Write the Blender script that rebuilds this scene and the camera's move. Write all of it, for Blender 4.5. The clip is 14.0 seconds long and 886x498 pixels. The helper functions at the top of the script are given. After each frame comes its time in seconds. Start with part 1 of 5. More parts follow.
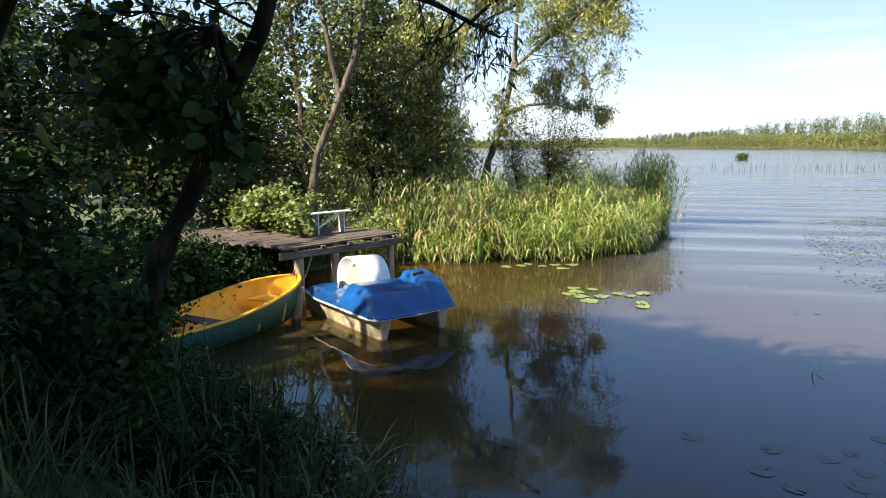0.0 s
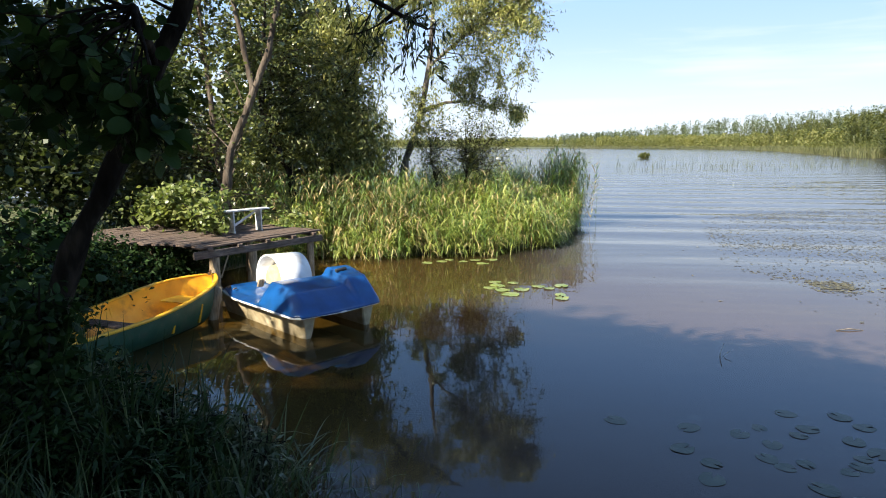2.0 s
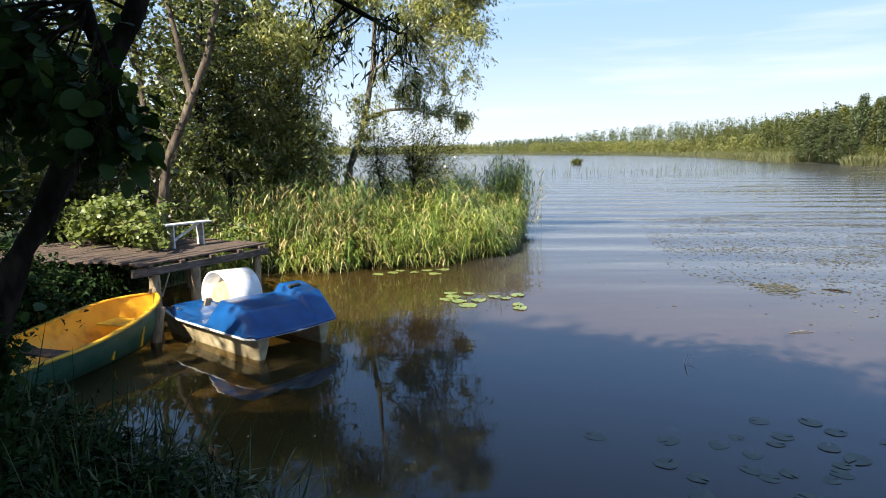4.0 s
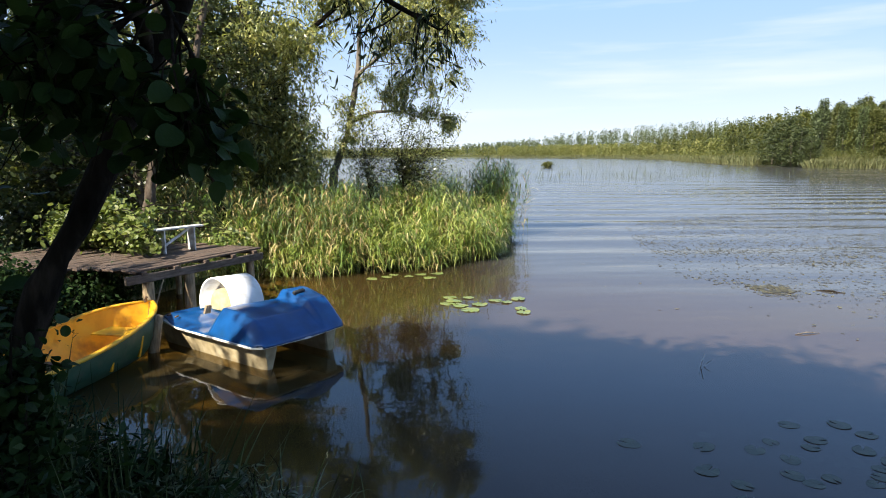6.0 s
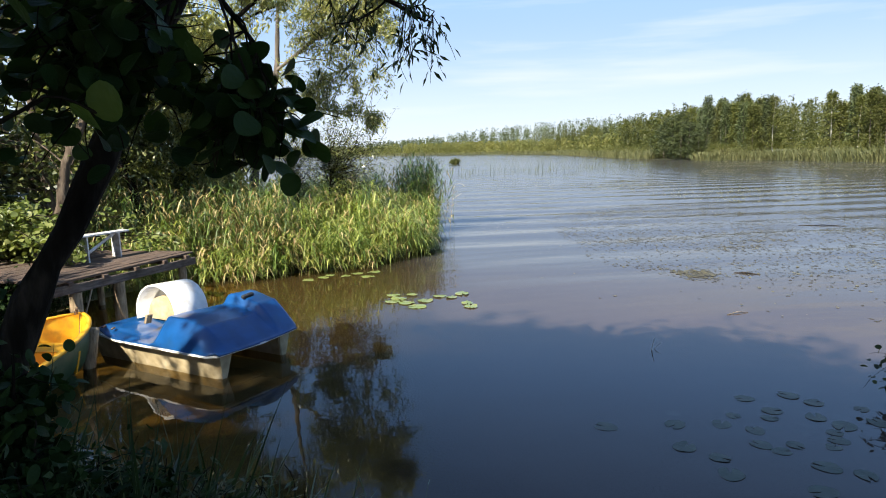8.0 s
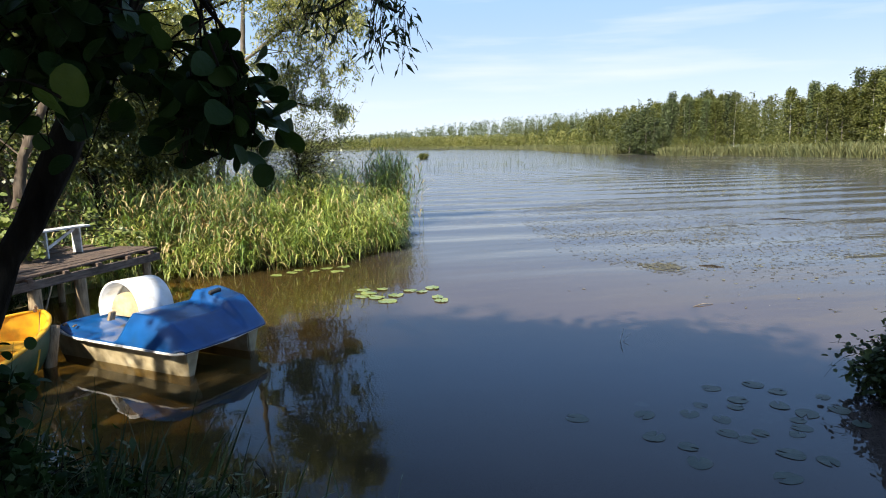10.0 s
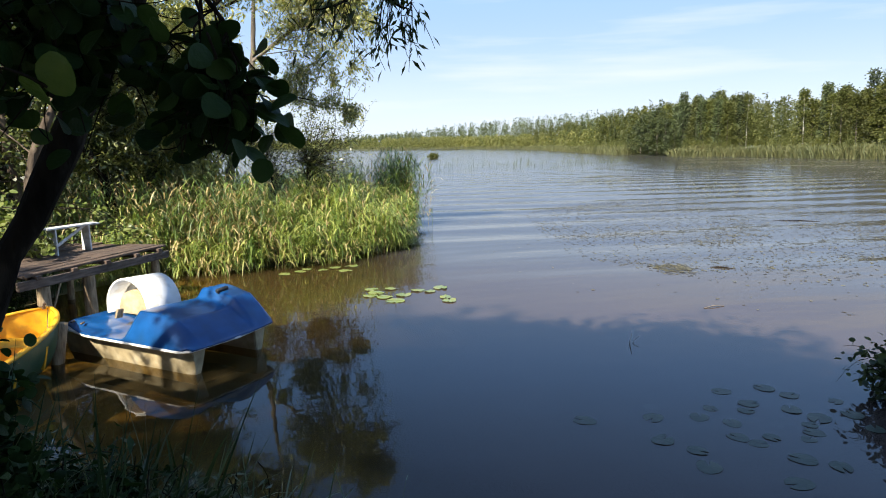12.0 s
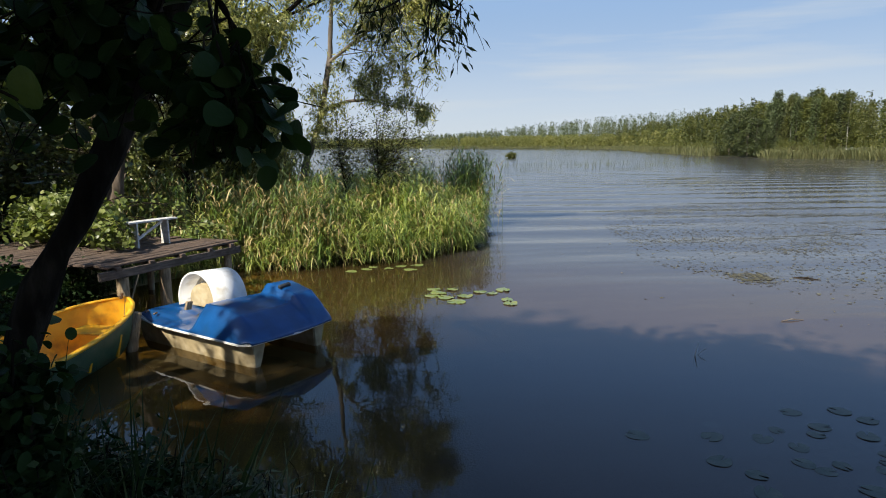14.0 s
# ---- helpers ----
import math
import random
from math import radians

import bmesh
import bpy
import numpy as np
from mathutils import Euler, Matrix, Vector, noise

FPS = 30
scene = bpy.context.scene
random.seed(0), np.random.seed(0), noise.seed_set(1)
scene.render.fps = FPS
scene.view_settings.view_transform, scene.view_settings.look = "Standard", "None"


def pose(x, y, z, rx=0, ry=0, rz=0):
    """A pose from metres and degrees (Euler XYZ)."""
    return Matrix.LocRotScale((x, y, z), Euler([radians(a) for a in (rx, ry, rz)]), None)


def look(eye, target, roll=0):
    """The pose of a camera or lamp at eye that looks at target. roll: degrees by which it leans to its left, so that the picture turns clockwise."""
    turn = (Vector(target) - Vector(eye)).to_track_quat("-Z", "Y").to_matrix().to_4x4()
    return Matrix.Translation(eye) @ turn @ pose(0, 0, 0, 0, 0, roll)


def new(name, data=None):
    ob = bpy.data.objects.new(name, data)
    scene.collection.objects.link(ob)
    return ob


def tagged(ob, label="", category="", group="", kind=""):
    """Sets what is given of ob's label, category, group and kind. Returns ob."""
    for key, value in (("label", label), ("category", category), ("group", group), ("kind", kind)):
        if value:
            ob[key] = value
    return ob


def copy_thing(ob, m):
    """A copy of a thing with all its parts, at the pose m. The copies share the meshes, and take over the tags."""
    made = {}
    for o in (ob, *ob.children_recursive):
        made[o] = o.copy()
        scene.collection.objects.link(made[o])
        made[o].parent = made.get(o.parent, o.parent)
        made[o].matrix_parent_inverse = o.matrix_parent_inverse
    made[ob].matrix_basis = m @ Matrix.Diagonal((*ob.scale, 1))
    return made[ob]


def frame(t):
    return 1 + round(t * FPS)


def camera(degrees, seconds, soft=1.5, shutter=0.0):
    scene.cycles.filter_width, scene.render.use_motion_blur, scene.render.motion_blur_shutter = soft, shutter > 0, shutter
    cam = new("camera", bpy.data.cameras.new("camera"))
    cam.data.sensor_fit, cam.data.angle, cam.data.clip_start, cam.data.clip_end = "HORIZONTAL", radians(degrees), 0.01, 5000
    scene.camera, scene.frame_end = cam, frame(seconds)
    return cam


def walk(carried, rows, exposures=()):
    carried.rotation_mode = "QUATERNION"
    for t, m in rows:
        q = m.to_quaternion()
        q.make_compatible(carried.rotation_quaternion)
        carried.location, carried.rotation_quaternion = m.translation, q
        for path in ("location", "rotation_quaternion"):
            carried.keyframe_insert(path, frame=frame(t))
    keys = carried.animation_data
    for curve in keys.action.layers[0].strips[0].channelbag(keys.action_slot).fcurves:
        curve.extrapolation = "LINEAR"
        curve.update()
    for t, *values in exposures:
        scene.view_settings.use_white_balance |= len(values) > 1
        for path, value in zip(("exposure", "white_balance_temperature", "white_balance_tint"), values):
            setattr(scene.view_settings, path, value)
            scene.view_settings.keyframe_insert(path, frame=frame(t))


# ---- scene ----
cam = camera(68.3, 14.0, soft=1.0)
PATH = [
    (0, (1.03, -0.164, 2.796), (0.633, 1.771, 2.482), -0.3),
    (0.5, (1.009, -0.157, 2.759), (0.68, 1.793, 2.456), -0.4),
    (1, (0.972, -0.256, 2.748), (0.744, 1.707, 2.442), -0.2),
    (1.5, (0.945, -0.273, 2.752), (0.79, 1.696, 2.439), -0.0),
    (2, (0.888, -0.167, 2.74), (0.749, 1.802, 2.422), -0.0),
    (2.5, (0.843, -0.028, 2.749), (0.734, 1.944, 2.436), -0.3),
    (3, (0.809, 0.072, 2.757), (0.74, 2.047, 2.448), -0.5),
    (3.5, (0.734, 0.116, 2.753), (0.712, 2.093, 2.448), -0.3),
    (4, (0.538, 0.139, 2.769), (0.593, 2.116, 2.471), -0.3),
    (6.5, (-0.194, 0.474, 2.747), (-0.014, 2.446, 2.464), -0.4),
    (7, (-0.392, 0.55, 2.739), (-0.147, 2.516, 2.471), -0.7),
    (7.5, (-0.575, 0.54, 2.736), (-0.23, 2.491, 2.459), -0.9),
    (8, (-0.674, 0.522, 2.724), (-0.246, 2.453, 2.426), -1.1),
    (8.5, (-0.7, 0.527, 2.716), (-0.202, 2.438, 2.403), -1.1),
    (11, (-0.691, 0.578, 2.702), (-0.169, 2.483, 2.386), -0.9),
    (11.5, (-0.673, 0.59, 2.692), (-0.163, 2.498, 2.377), -0.8),
    (12, (-0.66, 0.6, 2.694), (-0.168, 2.513, 2.379), -0.7),
    (12.5, (-0.614, 0.606, 2.698), (-0.161, 2.529, 2.387), -0.7),
    (13, (-0.541, 0.636, 2.705), (-0.158, 2.574, 2.396), -0.3),
    (13.5, (-0.475, 0.638, 2.709), (-0.159, 2.589, 2.4), -0.1),
    (14, (-0.401, 0.62, 2.724), (-0.139, 2.577, 2.408), -0.3),
]
walk(cam, [(t, look(eye, target, roll)) for t, eye, target, roll in PATH],
     exposures=[(0, 1.66), (1.5, 1.58), (4.0, 1.48), (6.5, 1.38), (8.5, 1.36), (13.0, 1.38), (13.5, 1.40), (14.0, 0.80)])

# ---- world and sun ----
SUN = Vector((-0.51, -0.53, 0.68)).normalized()
world = bpy.data.worlds.new("sky")
scene.world = world
world.use_nodes = True
wn, wl = world.node_tree.nodes, world.node_tree.links
wn.clear()
sky = wn.new("ShaderNodeTexSky")
sky.sky_type = 'NISHITA'
sky.sun_disc = False
sky.sun_elevation = math.asin(SUN.z)
sky.sun_rotation = math.atan2(SUN.x, SUN.y)
sky.air_density, sky.dust_density, sky.ozone_density = 0.85, 0.2, 2.5
wtc = wn.new("ShaderNodeTexCoord")
wmap = wn.new("ShaderNodeMapping")
wmap.inputs["Scale"].default_value = (1.2, 1.2, 13.0)
wl.new(wtc.outputs["Generated"], wmap.inputs["Vector"])
wnoise = wn.new("ShaderNodeTexNoise")
wnoise.inputs["Scale"].default_value = 2.2
wnoise.inputs["Detail"].default_value = 5.0
wl.new(wmap.outputs["Vector"], wnoise.inputs["Vector"])
wramp = wn.new("ShaderNodeValToRGB")
wramp.color_ramp.elements[0].position = 0.48
wramp.color_ramp.elements[1].position = 0.78
wramp.color_ramp.elements[1].color = (0.75, 0.75, 0.75, 1)
wl.new(wnoise.outputs["Fac"], wramp.inputs["Fac"])
wsep = wn.new("ShaderNodeSeparateXYZ")
wl.new(wtc.outputs["Generated"], wsep.inputs["Vector"])


def by_height(lo, hi, a, b):
    r = wn.new("ShaderNodeMapRange")
    r.interpolation_type = 'SMOOTHSTEP'
    for key, v in (("From Min", lo), ("From Max", hi), ("To Min", a), ("To Max", b)):
        r.inputs[key].default_value = v
    wl.new(wsep.outputs["Z"], r.inputs["Value"])
    return r.outputs["Result"]


# pale summer haze low down, clearing into blue
whaze = wn.new("ShaderNodeMixRGB")
whaze.inputs["Color1"].default_value = (2.95, 3.32, 3.75, 1)
whaze.inputs["Color2"].default_value = (1.62, 2.40, 3.62, 1)
wl.new(by_height(0.0, 0.20, 0.0, 1.0), whaze.inputs["Fac"])
wclear = wn.new("ShaderNodeMixRGB")
wl.new(by_height(0.22, 0.62, 0.96, 0.0), wclear.inputs["Fac"])
wl.new(sky.outputs["Color"], wclear.inputs["Color1"])
wdeep = wn.new("ShaderNodeMixRGB")
wdeep.inputs["Color2"].default_value = (1.15, 2.35, 4.7, 1)
wl.new(by_height(0.17, 0.36, 0.0, 1.0), wdeep.inputs["Fac"])
wl.new(whaze.outputs["Color"], wdeep.inputs["Color1"])
wl.new(wdeep.outputs["Color"], wclear.inputs["Color2"])
wmix = wn.new("ShaderNodeMixRGB")
wmix.inputs["Color2"].default_value = (3.4, 3.6, 3.7, 1)
wveil = wn.new("ShaderNodeMath")
wveil.operation = 'MULTIPLY'
wl.new(wramp.outputs["Color"], wveil.inputs[0])
wl.new(by_height(0.16, 0.30, 1.0, 0.0), wveil.inputs[1])
wl.new(wveil.outputs["Value"], wmix.inputs["Fac"])
wl.new(wclear.outputs["Color"], wmix.inputs["Color1"])
wbg = wn.new("ShaderNodeBackground")
wbg.inputs["Strength"].default_value = 0.115
wl.new(wmix.outputs["Color"], wbg.inputs["Color"])
wout = wn.new("ShaderNodeOutputWorld")
wl.new(wbg.outputs["Background"], wout.inputs["Surface"])

sun_data = bpy.data.lights.new("sun", 'SUN')
sun_data.energy, sun_data.angle, sun_data.color = 5.0, radians(0.9), (1.0, 0.93, 0.80)
sun = new("sun", sun_data)
sun.matrix_world = look(SUN * 60, (0, 0, 0))


# ---- materials ----
def material(name, stops, scale=6.0, rough=0.6, bump=0.0, bump_scale=40.0, metal=0.0, coat=0.0,
             translucent=0.0, random_mix=0.0, stretch=(1, 1, 1), spec=0.5, detail=6.0, dirt=None, dirt_scale=2.0):
    """A surface whose colour runs through stops by noise, with a second scale of stains, bump and, for leaves, light let through."""
    m = bpy.data.materials.new(name)
    m.use_nodes = True
    n, l = m.node_tree.nodes, m.node_tree.links
    n.clear()
    out = n.new("ShaderNodeOutputMaterial")
    p = n.new("ShaderNodeBsdfPrincipled")
    tc = n.new("ShaderNodeTexCoord")
    mp = n.new("ShaderNodeMapping")
    mp.inputs["Scale"].default_value = stretch
    l.new(tc.outputs["Object"], mp.inputs["Vector"])
    nz = n.new("ShaderNodeTexNoise")
    nz.inputs["Scale"].default_value, nz.inputs["Detail"].default_value = scale, detail
    l.new(mp.outputs["Vector"], nz.inputs["Vector"])
    ramp = n.new("ShaderNodeValToRGB")
    el = ramp.color_ramp.elements
    while len(el) < len(stops):
        el.new(0.5)
    for i, c in enumerate(stops):
        el[i].position = 0.28 + 0.44 * i / max(1, len(stops) - 1)
        el[i].color = (*c, 1)
    fac = nz.outputs["Fac"]
    if random_mix:
        geo = n.new("ShaderNodeNewGeometry")
        mx = n.new("ShaderNodeMixRGB")
        mx.inputs["Fac"].default_value = random_mix
        rr = n.new("ShaderNodeMapRange")
        rr.inputs["To Min"].default_value, rr.inputs["To Max"].default_value = 0.25, 0.75
        l.new(geo.outputs["Random Per Island"], rr.inputs["Value"])
        l.new(nz.outputs["Fac"], mx.inputs["Color1"])
        l.new(rr.outputs["Result"], mx.inputs["Color2"])
        fac = mx.outputs["Color"]
    l.new(fac, ramp.inputs["Fac"])
    colour = ramp.outputs["Color"]
    if dirt:
        dz = n.new("ShaderNodeTexNoise")
        dz.inputs["Scale"].default_value, dz.inputs["Detail"].default_value = dirt_scale, 8.0
        l.new(tc.outputs["Object"], dz.inputs["Vector"])
        dr = n.new("ShaderNodeValToRGB")
        dr.color_ramp.elements[0].position, dr.color_ramp.elements[1].position = 0.5, 0.72
        dr.color_ramp.elements[1].color = (0.75, 0.75, 0.75, 1)
        l.new(dz.outputs["Fac"], dr.inputs["Fac"])
        dm = n.new("ShaderNodeMixRGB")
        dm.inputs["Color2"].default_value = (*dirt, 1)
        l.new(dr.outputs["Color"], dm.inputs["Fac"])
        l.new(colour, dm.inputs["Color1"])
        colour = dm.outputs["Color"]
    l.new(colour, p.inputs["Base Color"])
    p.inputs["Roughness"].default_value, p.inputs["Metallic"].default_value = rough, metal
    p.inputs["Specular IOR Level"].default_value = spec
    p.inputs["Coat Weight"].default_value = coat
    if bump:
        bz = n.new("ShaderNodeTexNoise")
        bz.inputs["Scale"].default_value, bz.inputs["Detail"].default_value = bump_scale, 5.0
        l.new(mp.outputs["Vector"], bz.inputs["Vector"])
        b = n.new("ShaderNodeBump")
        b.inputs["Strength"].default_value, b.inputs["Distance"].default_value = bump, 0.02
        l.new(bz.outputs["Fac"], b.inputs["Height"])
        l.new(b.outputs["Normal"], p.inputs["Normal"])
    shader = p.outputs["BSDF"]
    if translucent:
        tr = n.new("ShaderNodeBsdfTranslucent")
        g = n.new("ShaderNodeMixRGB")
        g.blend_type = 'MULTIPLY'
        g.inputs["Fac"].default_value = 1.0
        g.inputs["Color2"].default_value = (1.4, 1.5, 0.8, 1)
        l.new(colour, g.inputs["Color1"])
        l.new(g.outputs["Color"], tr.inputs["Color"])
        mix = n.new("ShaderNodeMixShader")
        mix.inputs["Fac"].default_value = translucent
        l.new(shader, mix.inputs[1])
        l.new(tr.outputs["BSDF"], mix.inputs[2])
        shader = mix.outputs["Shader"]
    l.new(shader, out.inputs["Surface"])
    return m


def water_material():
    m = bpy.data.materials.new("lake_water")
    m.use_nodes = True
    n, l = m.node_tree.nodes, m.node_tree.links
    n.clear()
    out = n.new("ShaderNodeOutputMaterial")
    tc = n.new("ShaderNodeTexCoord")
    sep = n.new("ShaderNodeSeparateXYZ")
    l.new(tc.outputs["Object"], sep.inputs["Vector"])

    def waves(scale, stretch, turn, detail):
        mp = n.new("ShaderNodeMapping")
        mp.inputs["Scale"].default_value = stretch
        mp.inputs["Rotation"].default_value = (0, 0, turn)
        l.new(tc.outputs["Object"], mp.inputs["Vector"])
        z = n.new("ShaderNodeTexNoise")
        z.inputs["Scale"].default_value, z.inputs["Detail"].default_value = scale, detail
        z.inputs["Roughness"].default_value = 0.45
        l.new(mp.outputs["Vector"], z.inputs["Vector"])
        return z.outputs["Fac"]

    def ramped(value, a, b, lo, hi):
        r = n.new("ShaderNodeMapRange")
        r.interpolation_type = 'SMOOTHSTEP'
        for key, v in (("From Min", a), ("From Max", b), ("To Min", lo), ("To Max", hi)):
            r.inputs[key].default_value = v
        l.new(value, r.inputs["Value"])
        return r.outputs["Result"]

    def times(a, b):
        k = n.new("ShaderNodeMath")
        k.operation = 'MULTIPLY'
        l.new(a, k.inputs[0])
        l.new(b, k.inputs[1])
        return k.outputs["Value"]

    def plus(a, b):
        k = n.new("ShaderNodeMath")
        l.new(a, k.inputs[0])
        l.new(b, k.inputs[1])
        return k.outputs["Value"]

    # the open lake is ruffled, the sheltered corner by the bank lies calm
    slant = n.new("ShaderNodeVectorMath")
    slant.operation = 'DOT_PRODUCT'
    slant.inputs[1].default_value = (0.55, 0.83, 0)
    l.new(tc.outputs["Object"], slant.inputs[0])
    open_water = slant.outputs["Value"]
    swell = times(waves(0.8, (0.24, 1.2, 1), 0.16, 1.5), ramped(open_water, 9.0, 17.0, 0.04, 0.7))
    chop = times(waves(3.0, (0.5, 1.3, 1), -0.22, 4.0), ramped(open_water, 12.0, 30.0, 0.0, 0.30))
    calm = times(waves(2.0, (0.8, 1.6, 1), 0.3, 2.0), ramped(open_water, 3.0, 12.0, 0.03, 0.06))
    rings = n.new("ShaderNodeTexWave")
    rings.wave_type, rings.bands_direction = 'BANDS', 'Y'
    for key, v in (("Scale", 0.115), ("Distortion", 6.0), ("Detail", 1.0), ("Detail Scale", 0.45), ("Detail Roughness", 0.5)):
        rings.inputs[key].default_value = v
    crest = n.new("ShaderNodeMapping")
    crest.inputs["Scale"].default_value = (0.32, 1.0, 1.0)
    crest.inputs["Rotation"].default_value = (0, 0, 0.12)
    l.new(tc.outputs["Object"], crest.inputs["Vector"])
    l.new(crest.outputs["Vector"], rings.inputs["Vector"])
    roll = times(rings.outputs["Fac"], ramped(open_water, 9.5, 19.0, 0.0, 0.6))
    height = times(plus(plus(plus(swell, roll), chop), calm), ramped(open_water, 22.0, 90.0, 1.0, 0.8))
    b = n.new("ShaderNodeBump")
    b.inputs["Strength"].default_value, b.inputs["Distance"].default_value = 1.0, 0.055
    l.new(height, b.inputs["Height"])
    # wind-driven ripples show their near slopes
    lean = n.new("ShaderNodeCombineXYZ")
    lean.inputs["Z"].default_value = 1.0
    l.new(ramped(open_water, 11.0, 24.0, 0.0, -0.010), lean.inputs["X"])
    l.new(ramped(open_water, 11.0, 24.0, 0.0, -0.024), lean.inputs["Y"])
    slope = n.new("ShaderNodeVectorMath")
    slope.operation = 'NORMALIZE'
    l.new(lean.outputs["Vector"], slope.inputs[0])
    l.new(slope.outputs["Vector"], b.inputs["Normal"])
    # murky body, with a glimpse of the bottom in the shallows
    mud = n.new("ShaderNodeTexNoise")
    mud.inputs["Scale"].default_value, mud.inputs["Detail"].default_value = 0.25, 4.0
    l.new(tc.outputs["Object"], mud.inputs["Vector"])
    ramp = n.new("ShaderNodeValToRGB")
    ramp.color_ramp.elements[0].position, ramp.color_ramp.elements[0].color = 0.3, (0.068, 0.050, 0.041, 1)
    ramp.color_ramp.elements[1].position, ramp.color_ramp.elements[1].color = 0.7, (0.086, 0.064, 0.053, 1)
    l.new(mud.outputs["Fac"], ramp.inputs["Fac"])
    # brown silt body near the bank, greyer beyond open_water 11 to 17
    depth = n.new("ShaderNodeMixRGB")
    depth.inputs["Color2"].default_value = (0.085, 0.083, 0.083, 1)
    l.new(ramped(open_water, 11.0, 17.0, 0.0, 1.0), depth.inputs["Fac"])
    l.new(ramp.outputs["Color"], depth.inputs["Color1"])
    left_right = n.new("ShaderNodeVectorMath")
    left_right.operation = 'DOT_PRODUCT'
    left_right.inputs[1].default_value = (0.98, -0.17, 0)
    l.new(tc.outputs["Object"], left_right.inputs[0])
    # browner body towards the boats, sunlight on the silt put into its colour
    sunlit_brown = n.new("ShaderNodeMixRGB")
    sunlit_brown.inputs["Color2"].default_value = (0.11, 0.078, 0.031, 1)
    l.new(ramped(left_right.outputs["Value"], -2.2, -0.4, 1.0, 0.0), sunlit_brown.inputs["Fac"])
    l.new(depth.outputs["Color"], sunlit_brown.inputs["Color1"])
    body = n.new("ShaderNodeBsdfDiffuse")
    l.new(sunlit_brown.outputs["Color"], body.inputs["Color"])
    clear = n.new("ShaderNodeBsdfTransparent")
    clear.inputs["Color"].default_value = (0.68, 0.56, 0.29, 1)
    under = n.new("ShaderNodeMixShader")
    # clearer to the left and near the bank, murkier to the right and far out
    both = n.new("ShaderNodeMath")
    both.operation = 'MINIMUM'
    l.new(ramped(left_right.outputs["Value"], -1.3, 0.7, 0.76, 0.22), both.inputs[0])
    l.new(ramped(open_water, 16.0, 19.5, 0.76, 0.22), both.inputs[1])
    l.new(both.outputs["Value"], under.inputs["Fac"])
    l.new(body.outputs["BSDF"], under.inputs[1])
    l.new(clear.outputs["BSDF"], under.inputs[2])
    gloss = n.new("ShaderNodeBsdfGlossy")
    l.new(ramped(open_water, 11.0, 22.0, 0.0, 0.055), gloss.inputs["Roughness"])
    l.new(b.outputs["Normal"], gloss.inputs["Normal"])
    fres = n.new("ShaderNodeFresnel")
    fres.inputs["IOR"].default_value = 1.33
    l.new(b.outputs["Normal"], fres.inputs["Normal"])
    mix = n.new("ShaderNodeMixShader")
    l.new(fres.outputs["Fac"], mix.inputs["Fac"])
    l.new(under.outputs["Shader"], mix.inputs[1])
    l.new(gloss.outputs["BSDF"], mix.inputs[2])
    l.new(mix.outputs["Shader"], out.inputs["Surface"])
    return m


WATER = water_material()
def bed_and_bank():
    """Turf and earth above the water line, pale silty sand below it, painted darker with depth."""
    m = material("soil_and_turf", [(0.035, 0.028, 0.015), (0.06, 0.07, 0.02), (0.10, 0.11, 0.035)], 1.2, 0.9, 0.6, 25)
    n, l = m.node_tree.nodes, m.node_tree.links
    p = n["Principled BSDF"]
    turf = p.inputs["Base Color"].links[0].from_socket
    sand_noise = n.new("ShaderNodeTexNoise")
    sand_noise.inputs["Scale"].default_value, sand_noise.inputs["Detail"].default_value = 2.2, 6.0
    sand = n.new("ShaderNodeValToRGB")
    sand.color_ramp.elements[0].position, sand.color_ramp.elements[0].color = 0.35, (0.13, 0.095, 0.040, 1)
    sand.color_ramp.elements[1].position, sand.color_ramp.elements[1].color = 0.65, (0.34, 0.255, 0.11, 1)
    l.new(sand_noise.outputs["Fac"], sand.inputs["Fac"])
    geo = n.new("ShaderNodeNewGeometry")
    sep = n.new("ShaderNodeSeparateXYZ")
    l.new(geo.outputs["Position"], sep.inputs["Vector"])
    r = n.new("ShaderNodeMapRange")
    r.inputs["From Min"].default_value, r.inputs["From Max"].default_value = -0.03, 0.06
    l.new(sep.outputs["Z"], r.inputs["Value"])
    mix = n.new("ShaderNodeMixRGB")
    l.new(r.outputs["Result"], mix.inputs["Fac"])
    # bed painted darker with depth, in place of light absorbed by the water
    deep = n.new("ShaderNodeMapRange")
    deep.inputs["From Min"].default_value, deep.inputs["From Max"].default_value = -1.05, -0.25
    l.new(sep.outputs["Z"], deep.inputs["Value"])
    darkened_bed = n.new("ShaderNodeMixRGB")
    darkened_bed.inputs["Color1"].default_value = (0.022, 0.018, 0.012, 1)
    # sand round the moored boats, bed coloured darker towards the reeds
    sandy = n.new("ShaderNodeMapRange")
    for key, v in (("From Min", -2.9), ("From Max", -1.3), ("To Min", 1.0), ("To Max", 0.06)):
        sandy.inputs[key].default_value = v
    l.new(sep.outputs["X"], sandy.inputs["Value"])
    bed = n.new("ShaderNodeMath")
    bed.operation = 'MULTIPLY'
    l.new(deep.outputs["Result"], bed.inputs[0])
    l.new(sandy.outputs["Result"], bed.inputs[1])
    l.new(bed.outputs["Value"], darkened_bed.inputs["Fac"])
    l.new(sand.outputs["Color"], darkened_bed.inputs["Color2"])
    l.new(darkened_bed.outputs["Color"], mix.inputs["Color1"])
    l.new(turf, mix.inputs["Color2"])
    l.new(mix.outputs["Color"], p.inputs["Base Color"])
    return m


